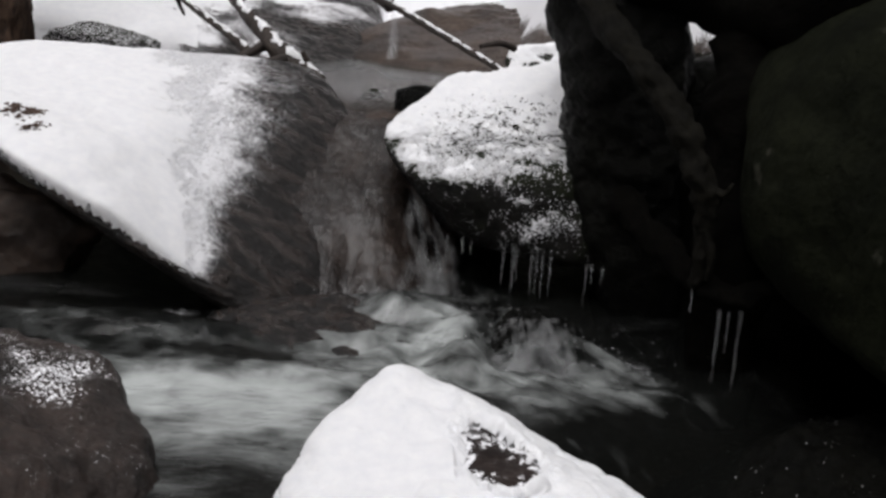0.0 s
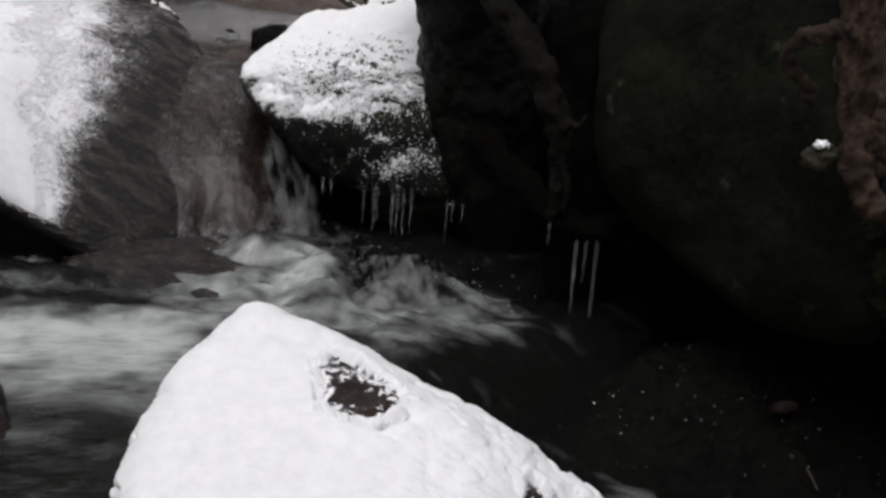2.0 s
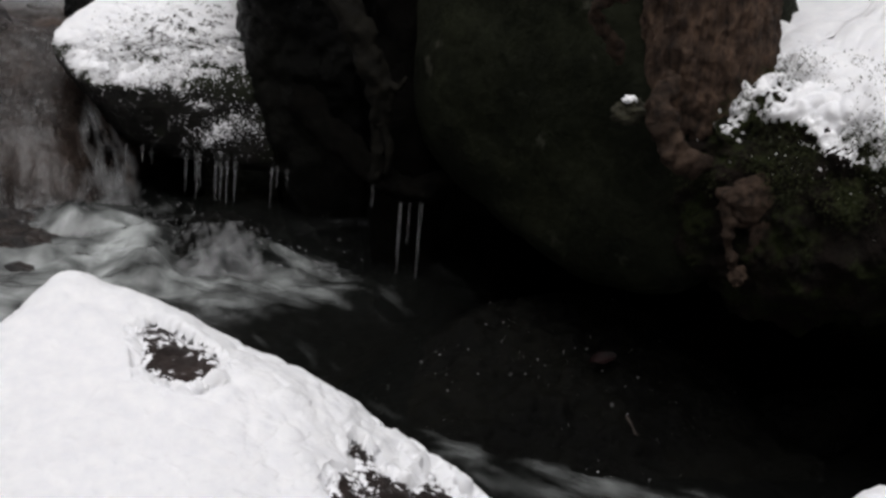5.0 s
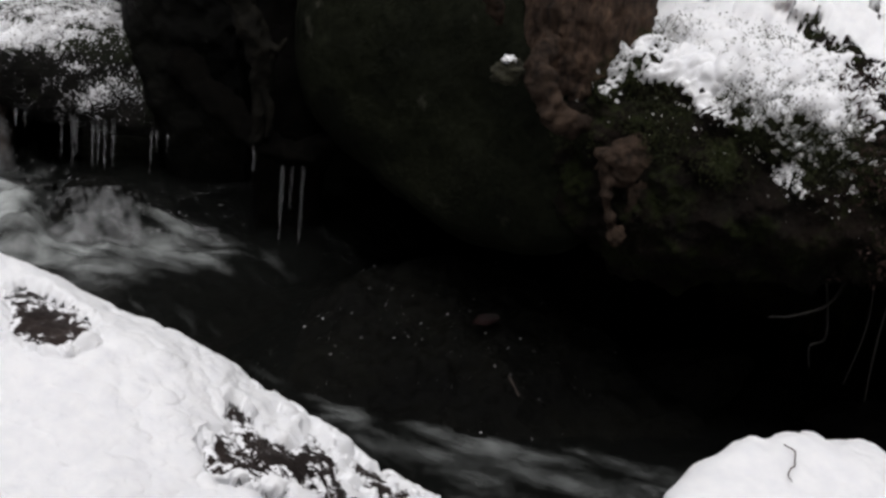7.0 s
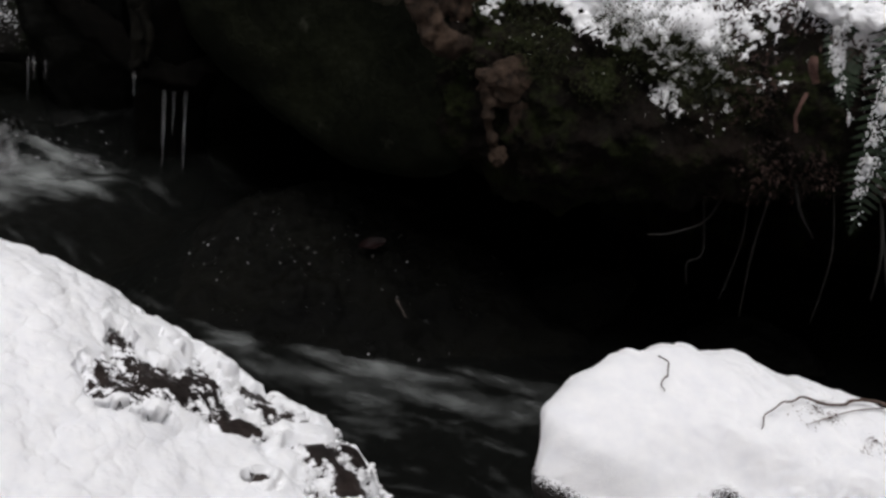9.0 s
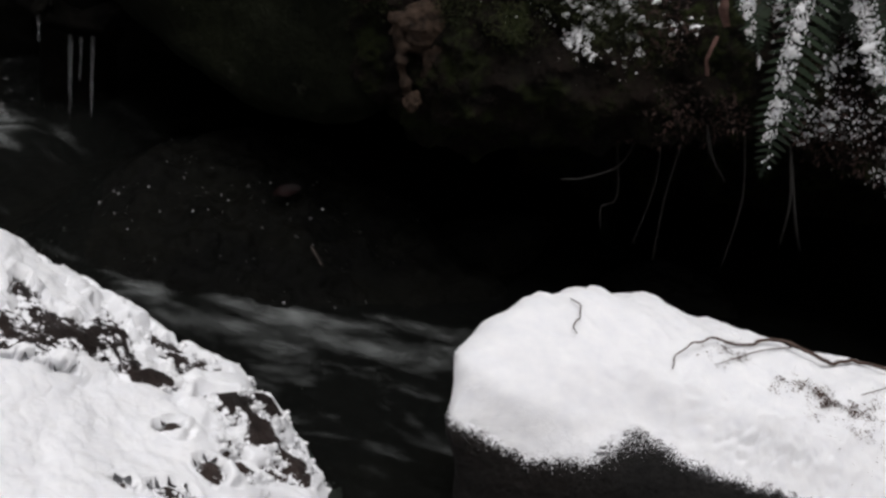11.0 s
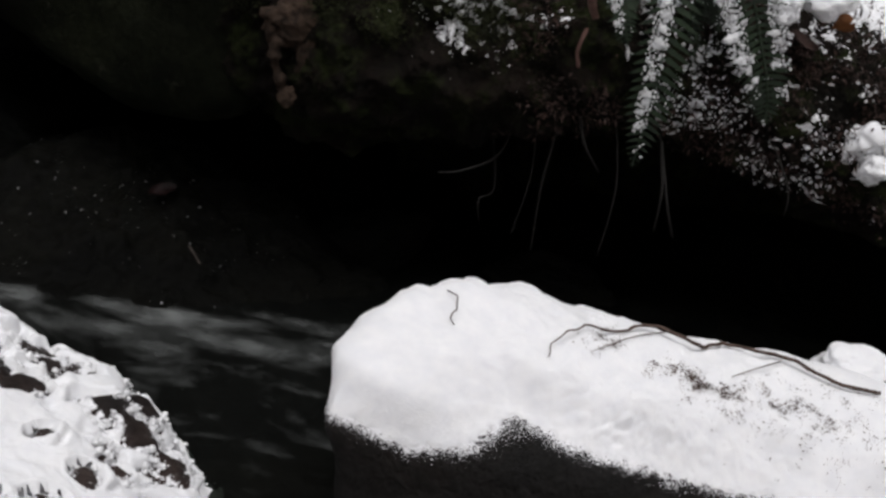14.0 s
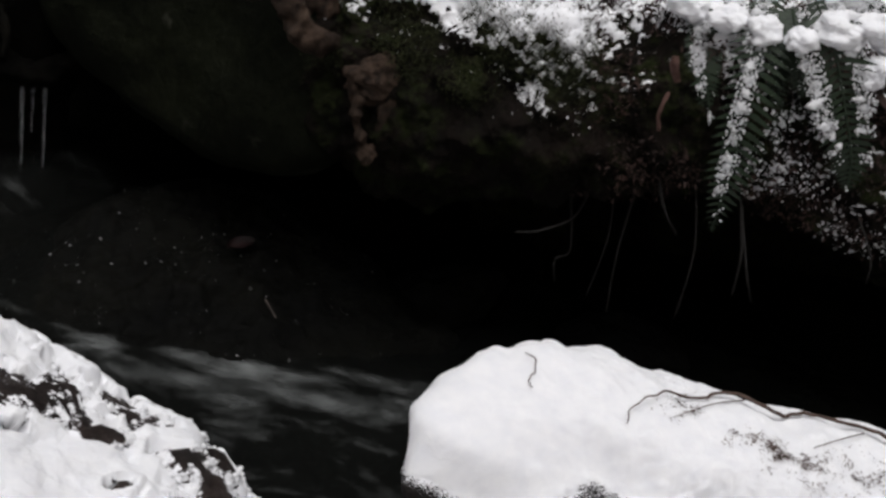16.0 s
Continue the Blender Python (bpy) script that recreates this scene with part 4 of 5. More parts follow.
loose_stone((-0.31, 2.08, -0.06), (0.27, 0.13, 0.115), 20, RED_STONE, "wet brown stone half under shallow water", 25)
loose_stone((-1.35, 3.50, 0.12), (0.42, 0.16, 0.24), 8, BROWN_STONE, "brown rock in the shade under the slab", 30)
loose_stone((-1.32, 5.0, 0.535), (0.24, 0.13, 0.075), 5, MOSSY_STONE, "dark mossy stone edge behind the slab", 29, dust=0.12)
# stones under the bank carry its shade in their colour
loose_stone((1.55, 2.22, -0.16), (0.12, 0.07, 0.06), -20, SHADED_STONE, "wet stone at the waterline, darkened for shade", 26)
loose_stone((1.68, 2.35, -0.12), (0.15, 0.10, 0.10), 10, SHADED_STONE, "wet stone under the overhang, darkened for shade", 27)
loose_stone((2.05, 2.1, -0.2), (0.2, 0.13, 0.12), -35, SHADED_STONE, "wet stone under the overhang, darkened for shade", 28)


# ---- the tree at the bank's corner ----
def roughened(v, f, amount, freq, seed, squash=(1, 1, 1)):
    n = normals_of(v, f)
    return v + n * (amount * fbm(v * np.array(squash), freq, 4, seed))[:, None]


def make_tree():
    v, f = tube([(1.28, 2.42, 0.50), (1.27, 2.38, 0.66), (1.255, 2.36, 0.85), (1.26, 2.38, 1.2), (1.28, 2.42, 2.2)], [0.12, 0.16, 0.14, 0.135, 0.13], 128, 60)
    v = roughened(v, f, 0.010, 24, 121, (1, 1, 0.3))
    v = roughened(v, f, 0.009, 75, 122, (1, 1, 0.4))
    tree = tagged(new("tree", to_mesh("tree", v, f, BARK)), "tree base with flaking brown bark on the bank", "tree")
    for pts, r, k in (
        ([(1.14, 2.24, 0.74), (1.10, 2.20, 0.70), (1.095, 2.17, 0.655), (1.12, 2.15, 0.605), (1.16, 2.145, 0.58), (1.21, 2.17, 0.575)], [0.010, 0.022, 0.029, 0.031, 0.026, 0.010], 1),
        ([(1.225, 2.11, 0.54), (1.235, 2.095, 0.46), (1.25, 2.09, 0.40), (1.268, 2.09, 0.36)], [0.016, 0.011, 0.009, 0.010], 6),
        ([(1.09, 2.27, 0.90), (1.03, 2.25, 0.895), (0.985, 2.28, 0.87), (0.985, 2.30, 0.83), (1.03, 2.31, 0.78), (1.06, 2.33, 0.74)], [0.016, 0.014, 0.013, 0.012, 0.012, 0.008], 4)):
        a, b = tube(pts, r, 20, 12, 0.25, 130 + k)
        part("root", to_mesh("root", roughened(a, b, 0.011, 38, 140 + k), b, ROOT_SKIN), tree, "smooth tan root")
    d, g = ball(5)
    for at, size, k in (((1.305, 2.100, 0.518), (0.088, 0.034, 0.052), 145), ((1.268, 2.088, 0.366), (0.017, 0.014, 0.022), 146), ((1.348, 2.088, 0.465), (0.062, 0.024, 0.085), 147)):
        q = d * (1 + 0.25 * fbm(d, 1.6, 4, k))[:, None] * np.array(size) + np.array(at)
        q = roughened(q, g, 0.003, 40, k)
        part("root", to_mesh("root", q, g, ROOT_SKIN), tree, "knob of tan root in the bank's face")
    s = ball(4)
    d = s[0] * (1 + 0.55 * fbm(s[0], 2.4, 4, 150, 0.6))[:, None] * np.array((0.013, 0.010, 0.009)) + np.array((1.035, 2.20, 0.692))
    part("snow_lump", to_mesh("snow_lump", d, s[1], SNOW), tree, "small lump of snow")
    d = s[0] * (1 + 0.45 * fbm(s[0], 2.2, 4, 151, 0.6))[:, None] * np.array((0.035, 0.024, 0.024)) + np.array((1.045, 2.21, 0.665))
    part("moss_lump", to_mesh("moss_lump", d, s[1], MOSS_DARK), tree, "cushion of dark moss")


make_tree()


def make_overhang_roots():
    for pts, r, k, label in (
        ([(0.42, 3.36, 0.96), (0.50, 3.08, 0.85), (0.59, 2.97, 0.74), (0.65, 2.91, 0.63), (0.685, 2.90, 0.52), (0.69, 2.90, 0.42), (0.68, 2.90, 0.31)], [0.04, 0.034, 0.034, 0.034, 0.032, 0.024, 0.010], 1, "thick mossy dark root hanging over the stream"),
        ([(0.55, 3.30, 0.42), (0.68, 2.98, 0.33), (0.76, 2.89, 0.30), (0.85, 2.86, 0.33), (0.95, 2.82, 0.42)], [0.05, 0.035, 0.03, 0.03, 0.03], 2, "added root holding icicles, darkened for shade"),
        # added trunk and root: they fill a gap that is only dark
        ([(0.40, 3.65, 1.16), (0.62, 3.45, 1.10), (0.80, 3.25, 1.05), (1.15, 2.95, 1.02)], [0.18, 0.17, 0.15, 0.18], 3, "added trunk filling the dark gap from stump to boulder"),
        ([(0.86, 3.22, 1.10), (0.842, 3.18, 0.92), (0.825, 3.15, 0.72), (0.82, 3.08, 0.35), (0.82, 3.05, -0.1)], [0.10, 0.09, 0.11, 0.09, 0.07], 4, "added root filling the dark gap above the stream")):
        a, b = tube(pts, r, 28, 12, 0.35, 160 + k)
        ob = new("root", to_mesh("root", roughened(a, b, 0.007, 45, 170 + k), b, SHADED_ROOT if k == 1 else SHADED_BARK))
        tagged(ob, label, "root")
        if k == 1:
            for q, rr in (([(0.675, 2.89, 0.58), (0.715, 2.87, 0.56), (0.735, 2.86, 0.59)], [0.014, 0.01, 0.004]), ([(0.685, 2.89, 0.47), (0.71, 2.88, 0.40), (0.705, 2.88, 0.34)], [0.014, 0.012, 0.005])):
                a, b = tube(q, rr, 12, 8, 0.3, 180)
                part("side_root", to_mesh("side_root", a, b, SHADED_ROOT), ob)


make_overhang_roots()


# ---- icicles ----
def icicle(x, y, z, length, r, k):
    rng = random.Random(k)
    count = 9
    pts = [(x + 0.003 * rng.uniform(-1, 1) * i / count, y + 0.003 * rng.uniform(-1, 1), z - length * i / count) for i in range(count + 1)]
    rad = [r * (1.15 - 0.85 * (i / count) ** 1.5) * rng.uniform(0.75, 1.2) for i in range(count)] + [0.0015]
    a, b = tube(pts, rad, 12, 5)
    tagged(new("icicle", to_mesh("icicle", a, b, ICE)), "clear thin icicle hanging over the stream", "icicle", group="icicles over the cascade")


for k, (x, y, z, l, r) in enumerate(((0.08, 3.47, 0.25, 0.10, 0.004), (0.125, 3.46, 0.25, 0.05, 0.006), (0.15, 3.46, 0.24, 0.04, 0.004), (0.245, 3.45, 0.22, 0.10, 0.005), (0.275, 3.45, 0.235, 0.14, 0.008), (0.285, 3.45, 0.235, 0.11, 0.006),
                                     (0.33, 3.45, 0.235, 0.145, 0.008), (0.345, 3.45, 0.235, 0.14, 0.007), (0.362, 3.45, 0.23, 0.15, 0.007), (0.385, 3.45, 0.23, 0.14, 0.008),
                                     (0.485, 3.40, 0.21, 0.13, 0.005), (0.50, 3.40, 0.21, 0.06, 0.006), (0.53, 3.40, 0.20, 0.05, 0.005),
                                     (0.68, 2.90, 0.325, 0.075, 0.006), (0.752, 2.89, 0.285, 0.215, 0.0075), (0.775, 2.885, 0.285, 0.13, 0.005), (0.803, 2.88, 0.29, 0.235, 0.0075))):
    icicle(x, y, z, l, 0.68 * r, 200 + k)


# ---- dead wood upstream ----
def branch(name, pts, radii, label, snow=True, seed=0, twigs=(), material=None):
    a, b = tube(pts, radii, 14, 10, 0.25, seed)
    ob = tagged(new(name, to_mesh(name, a, b, material or GREY_WOOD)), label, "branch")
    for q, r in twigs:
        a, b = tube(q, r, 8, 6, 0.2, seed + 1)
        part("side_twig", to_mesh("side_twig", a, b, material or GREY_WOOD), ob)
    if snow:
        a, b = tube([(x, y, z + 0.62 * r) for (x, y, z), r in zip(pts, radii)], [0.55 * r for r in radii], 14, 10, 0.7, seed + 2)
        part("snow_line", to_mesh("snow_line", a, b, SNOW), ob, "line of snow along the wood")
    return ob


branch("branch", [(-1.10, 5.05, 0.80), (-1.02, 4.9, 0.765), (-0.85, 4.6, 0.715), (-0.72, 4.38, 0.68), (-0.62, 4.24, 0.635)], [0.008, 0.010, 0.012, 0.015, 0.018], "dead grey branch with a line of snow", True, 231,
       [([(-1.02, 4.9, 0.765), (-0.98, 4.84, 0.71), (-0.96, 4.8, 0.69)], [0.01, 0.008, 0.004])])
branch("branch", [(-0.86, 4.95, 0.86), (-0.78, 4.75, 0.79), (-0.67, 4.5, 0.735), (-0.58, 4.32, 0.69), (-0.52, 4.24, 0.645), (-0.43, 4.2, 0.60), (-0.36, 4.17, 0.575)], [0.014, 0.018, 0.022, 0.028, 0.036, 0.026, 0.010], "snow-covered dead stub and branch on the slab", True, 232,
       [([(-0.58, 4.3, 0.66), (-0.62, 4.22, 0.64), (-0.68, 4.18, 0.62)], [0.02, 0.016, 0.006]), ([(-0.50, 4.2, 0.63), (-0.55, 4.15, 0.62), (-0.56, 4.12, 0.60)], [0.02, 0.014, 0.006]), ([(-0.43, 4.22, 0.58), (-0.42, 4.2, 0.62), (-0.44, 4.19, 0.66)], [0.014, 0.012, 0.008]),
        ([(-0.72, 4.62, 0.76), (-0.70, 4.6, 0.80), (-0.71, 4.6, 0.86)], [0.01, 0.008, 0.005])])
branch("fallen_pole", [(-0.25, 5.35, 0.765), (-0.12, 5.05, 0.735), (0.02, 4.7, 0.70), (0.14, 4.4, 0.672), (0.245, 4.13, 0.645)], [0.014, 0.0135, 0.013, 0.012, 0.009], "thin fallen pole with snow across the pool", True, 233,
       [([(0.17, 4.45, 0.69), (0.24, 4.5, 0.70), (0.30, 4.55, 0.68)], [0.008, 0.012, 0.014])])
branch("branch", [(-0.32, 5.5, 0.80), (-0.24, 5.36, 0.77), (-0.19, 5.25, 0.735)], [0.02, 0.035, 0.025], "dark broken branch end with snow", True, 234)

a, b = tube([(-1.66, 4.72, 0.2), (-1.655, 4.72, 0.6), (-1.66, 4.74, 1.2), (-1.68, 4.78, 4.0)], [0.17, 0.13, 0.12, 0.10], 64, 24)
tagged(new("tree", to_mesh("tree", roughened(a, b, 0.015, 30, 236, (1, 1, 0.4)), b, BARK)), "dark bare tree trunk beside the slab", "tree")


# ---- the thin veil of the waterfall ----
def veil_material():
    m = Nodes("veil")
    uv = m.n.new("ShaderNodeUVMap")
    uv.uv_map = "flow"
    fine_streak = m.noise(1, 5, 0.6, stretch=(75, 9, 1), vector=uv.outputs["UV"], warp=0.4)
    wide = m.noise(1, 3, 0.5, stretch=(22, 7, 1), vector=uv.outputs["UV"])
    amount = m.map(m.math("ADD", m.math("MULTIPLY", fine_streak, 0.6), m.math("ADD", m.math("MULTIPLY", wide, 0.7), m.math("MULTIPLY", m.attribute("foam"), 0.4))), 0.70, 1.3, 0.0, 0.42)
    body, clear, top = m.n.new("ShaderNodeBsdfDiffuse"), m.n.new("ShaderNodeBsdfTransparent"), m.n.new("ShaderNodeMixShader")
    body.inputs["Color"].default_value = (0.7, 0.71, 0.72, 1)
    m.put(amount, top.inputs[0])
    m.l.new(clear.outputs[0], top.inputs[1])
    m.l.new(body.outputs[0], top.inputs[2])
    m.l.new(top.outputs[0], m.out.inputs["Surface"])
    return m.mat


VEIL = veil_material()


def veil(left, right, rows=40, cols=40, label="", seed=0, bulge=0.02, thin=0.0):
    """A falling sheet between two edge lines of points."""
    lo, hi = glide(left, rows), glide(right, rows)
    u = np.linspace(0, 1, cols)
    v = lo[:, None] * (1 - u)[None, :, None] + hi[:, None] * u[None, :, None]
    v[:, :, 1] -= bulge * np.sin(math.pi * u)[None]
    v = v.reshape(-1, 3)
    v[:, 1] += 0.012 * fbm(v * np.array((1, 1, 0.3)), 18, 3, seed)
    flow = np.stack([np.tile(u, rows) * np.linalg.norm(hi[0] - lo[0]), np.repeat(np.linspace(0, 0.5, rows), cols)], 1)
    fade = np.tile(np.sin(math.pi * u) ** 0.5, rows) * 1.4 - 1.0 - thin + 0.4 * np.repeat(np.linspace(0, 1, rows), cols)
    i = (np.arange(rows - 1)[:, None] * cols + np.arange(cols - 1)).ravel()
    f = np.stack([i, i + 1, i + cols + 1, i + cols], 1)
    ob = new("waterfall", to_mesh("waterfall", v, f, VEIL, foam=fade, flow=flow))
    return tagged(ob, label, "waterfall", kind="structure")


veil([(-0.08, 3.66, 0.40), (-0.09, 3.52, 0.28), (-0.09, 3.44, 0.15), (-0.10, 3.38, 0.03)], [(0.02, 3.66, 0.40), (0.10, 3.52, 0.26), (0.16, 3.44, 0.14), (0.19, 3.38, 0.03)], label="thin white veil of falling water below the boulder", seed=241, thin=0.12)
veil([(-0.30, 3.98, 0.49), (-0.30, 3.72, 0.345), (-0.30, 3.5, 0.225), (-0.27, 3.28, 0.06)], [(-0.09, 3.98, 0.475), (-0.055, 3.72, 0.325), (-0.045, 3.5, 0.205), (-0.02, 3.30, 0.05)], label="thin clear sheet of water over brown rock", seed=242, bulge=0.01, thin=0.6)
veil([(0.18, 3.06, 0.16), (0.17, 2.98, 0.13), (0.16, 2.93, 0.06), (0.16, 2.90, 0.0)], [(0.44, 3.06, 0.17), (0.47, 2.98, 0.13), (0.50, 2.93, 0.06), (0.52, 2.90, 0.0)], label="sheet of splashing water over the black hump", seed=243, bulge=0.05)


veil([(-0.20, 5.42, 0.72), (-0.195, 5.34, 0.64), (-0.195, 5.28, 0.57), (-0.20, 5.22, 0.51)], [(-0.155, 5.42, 0.72), (-0.15, 5.34, 0.64), (-0.14, 5.28, 0.57), (-0.13, 5.22, 0.51)], label="small white trickle into the upper pool", seed=244, bulge=0.01, thin=-0.4)


def splash(at, size, seed, thin=0.0):
    """A torn, half-clear dome of white water thrown up by the fall."""
    d, f = ball(5)
    v = d * (1 + 0.55 * fbm(d, 1.6, 4, seed))[:, None] * np.array(size) + np.array(at)
    flow = np.stack([np.arctan2(d[:, 1], d[:, 0]) * 0.12, d[:, 2] * 0.2], 1)
    fade = 0.25 - thin - 0.9 * np.maximum(d[:, 2], 0) + 0.5 * fbm(v, 14, 3, seed + 1)
    ob = new("splash", to_mesh("splash", v, f, VEIL, foam=fade, flow=flow))
    tagged(ob, "white splash of churning water below the fall", "water", kind="structure")


for k, (at, size) in enumerate((((-0.04, 3.22, 0.10), (0.12, 0.09, 0.07)), ((0.10, 3.12, 0.08), (0.14, 0.10, 0.06)), ((0.30, 3.02, 0.06), (0.17, 0.08, 0.07)), ((0.42, 2.94, 0.06), (0.13, 0.08, 0.06)), ((0.24, 3.2, 0.08), (0.14, 0.07, 0.09)), ((0.55, 2.92, 0.04), (0.12, 0.06, 0.05)), ((-0.80, 3.02, 0.09), (0.20, 0.06, 0.05)), ((-0.55, 3.0, 0.08), (0.14, 0.06, 0.05)))):
    splash(at, size, 300 + 3 * k)

splash((-0.30, 3.06, 0.02), (0.34, 0.24, 0.12), 330, 0.1)


def spray(seed):
    """Drops thrown up by the cascade."""
    rng = np.random.RandomState(seed)
    count = 900
    k = rng.randint(0, 4, count)
    at = np.array(((-0.03, 3.20, 0.12), (0.12, 3.08, 0.11), (0.32, 2.98, 0.09), (0.46, 2.92, 0.06)))[k]
    at = at + rng.randn(count, 3) * np.array((0.10, 0.05, 0.035))
    r = 0.0016 * np.exp(0.4 * rng.randn(count, 1))
    d, g = ball(1)
    p = at[:, None] + r[:, None] * d[None] * np.array((1.6, 1.0, 1.0))
    ob = new("spray", to_mesh("spray", p.reshape(-1, 3), (g[None] + len(d) * np.arange(count)[:, None, None]).reshape(-1, 3), VEIL, foam=np.full(count * len(d), 0.6), flow=np.zeros((count * len(d), 2))))
    tagged(ob, "fine drops of water over the cascade", "water", kind="stuff")


spray(320)


# ---- twigs on the snow ----
GRAIN = np.array(((1, 0, 0), (-1, 0, 0), (0, 1, 0), (0, -1, 0), (0, 0, 1), (0, 0, -1)), float)
GRAIN_SIDES = np.array(((0, 2, 4), (2, 1, 4), (1, 3, 4), (3, 0, 4), (2, 0, 5), (1, 2, 5), (3, 1, 5), (0, 3, 5)))


def cover_of(ob):
    me = [c for c in ob.children if c.name.startswith("snow_cover")][0].data
    return np.array([c.co[:] for c in me.vertices]), np.array([c.normal[:] for c in me.vertices])


def top_of(ob, x, y):
    co = cover_of(ob)[0]
    near = (co[:, 0] - x) ** 2 + (co[:, 1] - y) ** 2 < 0.018 ** 2
    return co[near, 2].max() if near.any() else 0.0


def snow_twig(ob, xy, radii, label, lift=0.004, seed=0, sides=()):
    rng = random.Random(seed)
    k = len(xy)
    path = [tuple(p) for p in glide(xy, 3 * k - 2)]
    pts = [(x + rng.uniform(-0.004, 0.004), y + rng.uniform(-0.004, 0.004), top_of(ob, x, y) + lift + h + rng.uniform(0, 0.003)) for x, y, h in path]
    radii = np.interp(np.linspace(0, k - 1, 3 * k - 2), np.arange(k), radii)
    a, b = tube(pts, radii, 8, 4, 0.25, seed)
    t = tagged(new("twig", to_mesh("twig", a, b, TWIG)), label, "twig")
    for q in sides:
        a, b = tube([(x, y, top_of(ob, x, y) + 0.003) for x, y in q], [0.0013, 0.0010, 0.0007], 6, 6, 0.2, seed + 1)
        part("side_twig", to_mesh("side_twig", a, b, TWIG), t)


snow_twig(right_rock, [(1.384, 1.281, -0.006), (1.418, 1.305, 0.004), (1.492, 1.322, 0.003), (1.577, 1.318, 0.0), (1.63, 1.315, 0.004), (1.668, 1.287, 0.004), (1.70, 1.262, 0.0), (1.752, 1.262, 0.0), (1.79, 1.248, 0.0), (1.833, 1.195, 0.002), (1.883, 1.162, 0.0), (1.934, 1.125, 0.0), (2.0, 1.085, 0.0)],
          [0.0009, 0.0013, 0.0018, 0.0026, 0.0030, 0.0032, 0.0032, 0.0032, 0.0032, 0.0033, 0.0034, 0.0035, 0.0035], "crooked thin brown twig lying on the snow", 0.004, 251,
          [[(1.655, 1.30), (1.579, 1.297), (1.476, 1.276)], [(1.833, 1.18), (1.77, 1.174), (1.70, 1.167)]])
snow_twig(right_rock, [(1.277, 1.448, 0.0), (1.281, 1.414, 0.003), (1.256, 1.387, 0.002), (1.251, 1.372, -0.002)], [0.0010, 0.0012, 0.0011, 0.0008], "tiny curled stem sticking out of the snow", 0.002, 252)


def flecks_on(ob, places, count, size, seed, material):
    """Tips of moss and bits of litter that show through thin snow."""
    rng = np.random.RandomState(seed)
    co, no = cover_of(ob)
    w = spots(co, *places) * (0.04 + step(-0.1, 0.6, fbm(co, 48, 3, seed)))
    pick = rng.choice(len(co), count, p=w / w.sum())
    at = co[pick] + 0.003 * rng.randn(count, 3) * np.array((1, 1, 0.2))
    r = size * np.clip(np.exp(0.5 * rng.randn(count, 1)), 0.3, 2.5)
    shape = GRAIN[None] * rng.uniform(0.4, 1.6, (count, 6, 1)) * np.array((1.2, 1.2, 0.55))
    v = (at[:, None] + r[:, None] * shape).reshape(-1, 3)
    f = (GRAIN_SIDES[None] + 6 * np.arange(count)[:, None, None]).reshape(-1, 3)
    part("moss_fleck", to_mesh("moss_fleck", v, f, material, False), ob, "dark flecks of moss and litter in thin snow")["kind"] = "stuff"


SLAB_XY = (-1.118, 3.37)
flecks_on(right_rock, ((1.509, 1.310, 0.040, 0.018), (1.541, 1.338, 0.024, 0.010), (1.593, 1.222, 0.024, 0.014), (1.621, 1.186, 0.028, 0.018), (1.661, 1.158, 0.032, 0.020), (1.733, 1.130, 0.048, 0.028), (1.805, 1.082, 0.048, 0.032), (1.877, 1.050, 0.064, 0.056), (1.941, 1.106, 0.056, 0.040), (1.909, 1.186, 0.024, 0.016), (1.86, 1.07, 0.08, 0.05), (1.80, 1.10, 0.05, 0.03), (1.93, 1.02, 0.08, 0.06)), 5000, 0.0008, 255, TWIG)
flecks_on(left_slab, ((SLAB_XY[0], SLAB_XY[1], 0.035, 0.03), (SLAB_XY[0] + 0.06, SLAB_XY[1] - 0.08, 0.02, 0.02)), 350, 0.004, 256, TWIG)
flecks_on(mid_boulder, ((0.25, 3.58, 0.25, 0.10), (0.10, 3.55, 0.12, 0.08), (0.42, 3.6, 0.14, 0.12)), 2600, 0.0018, 258, MOSS_DARK)


# ---- ferns and litter on the bank ----

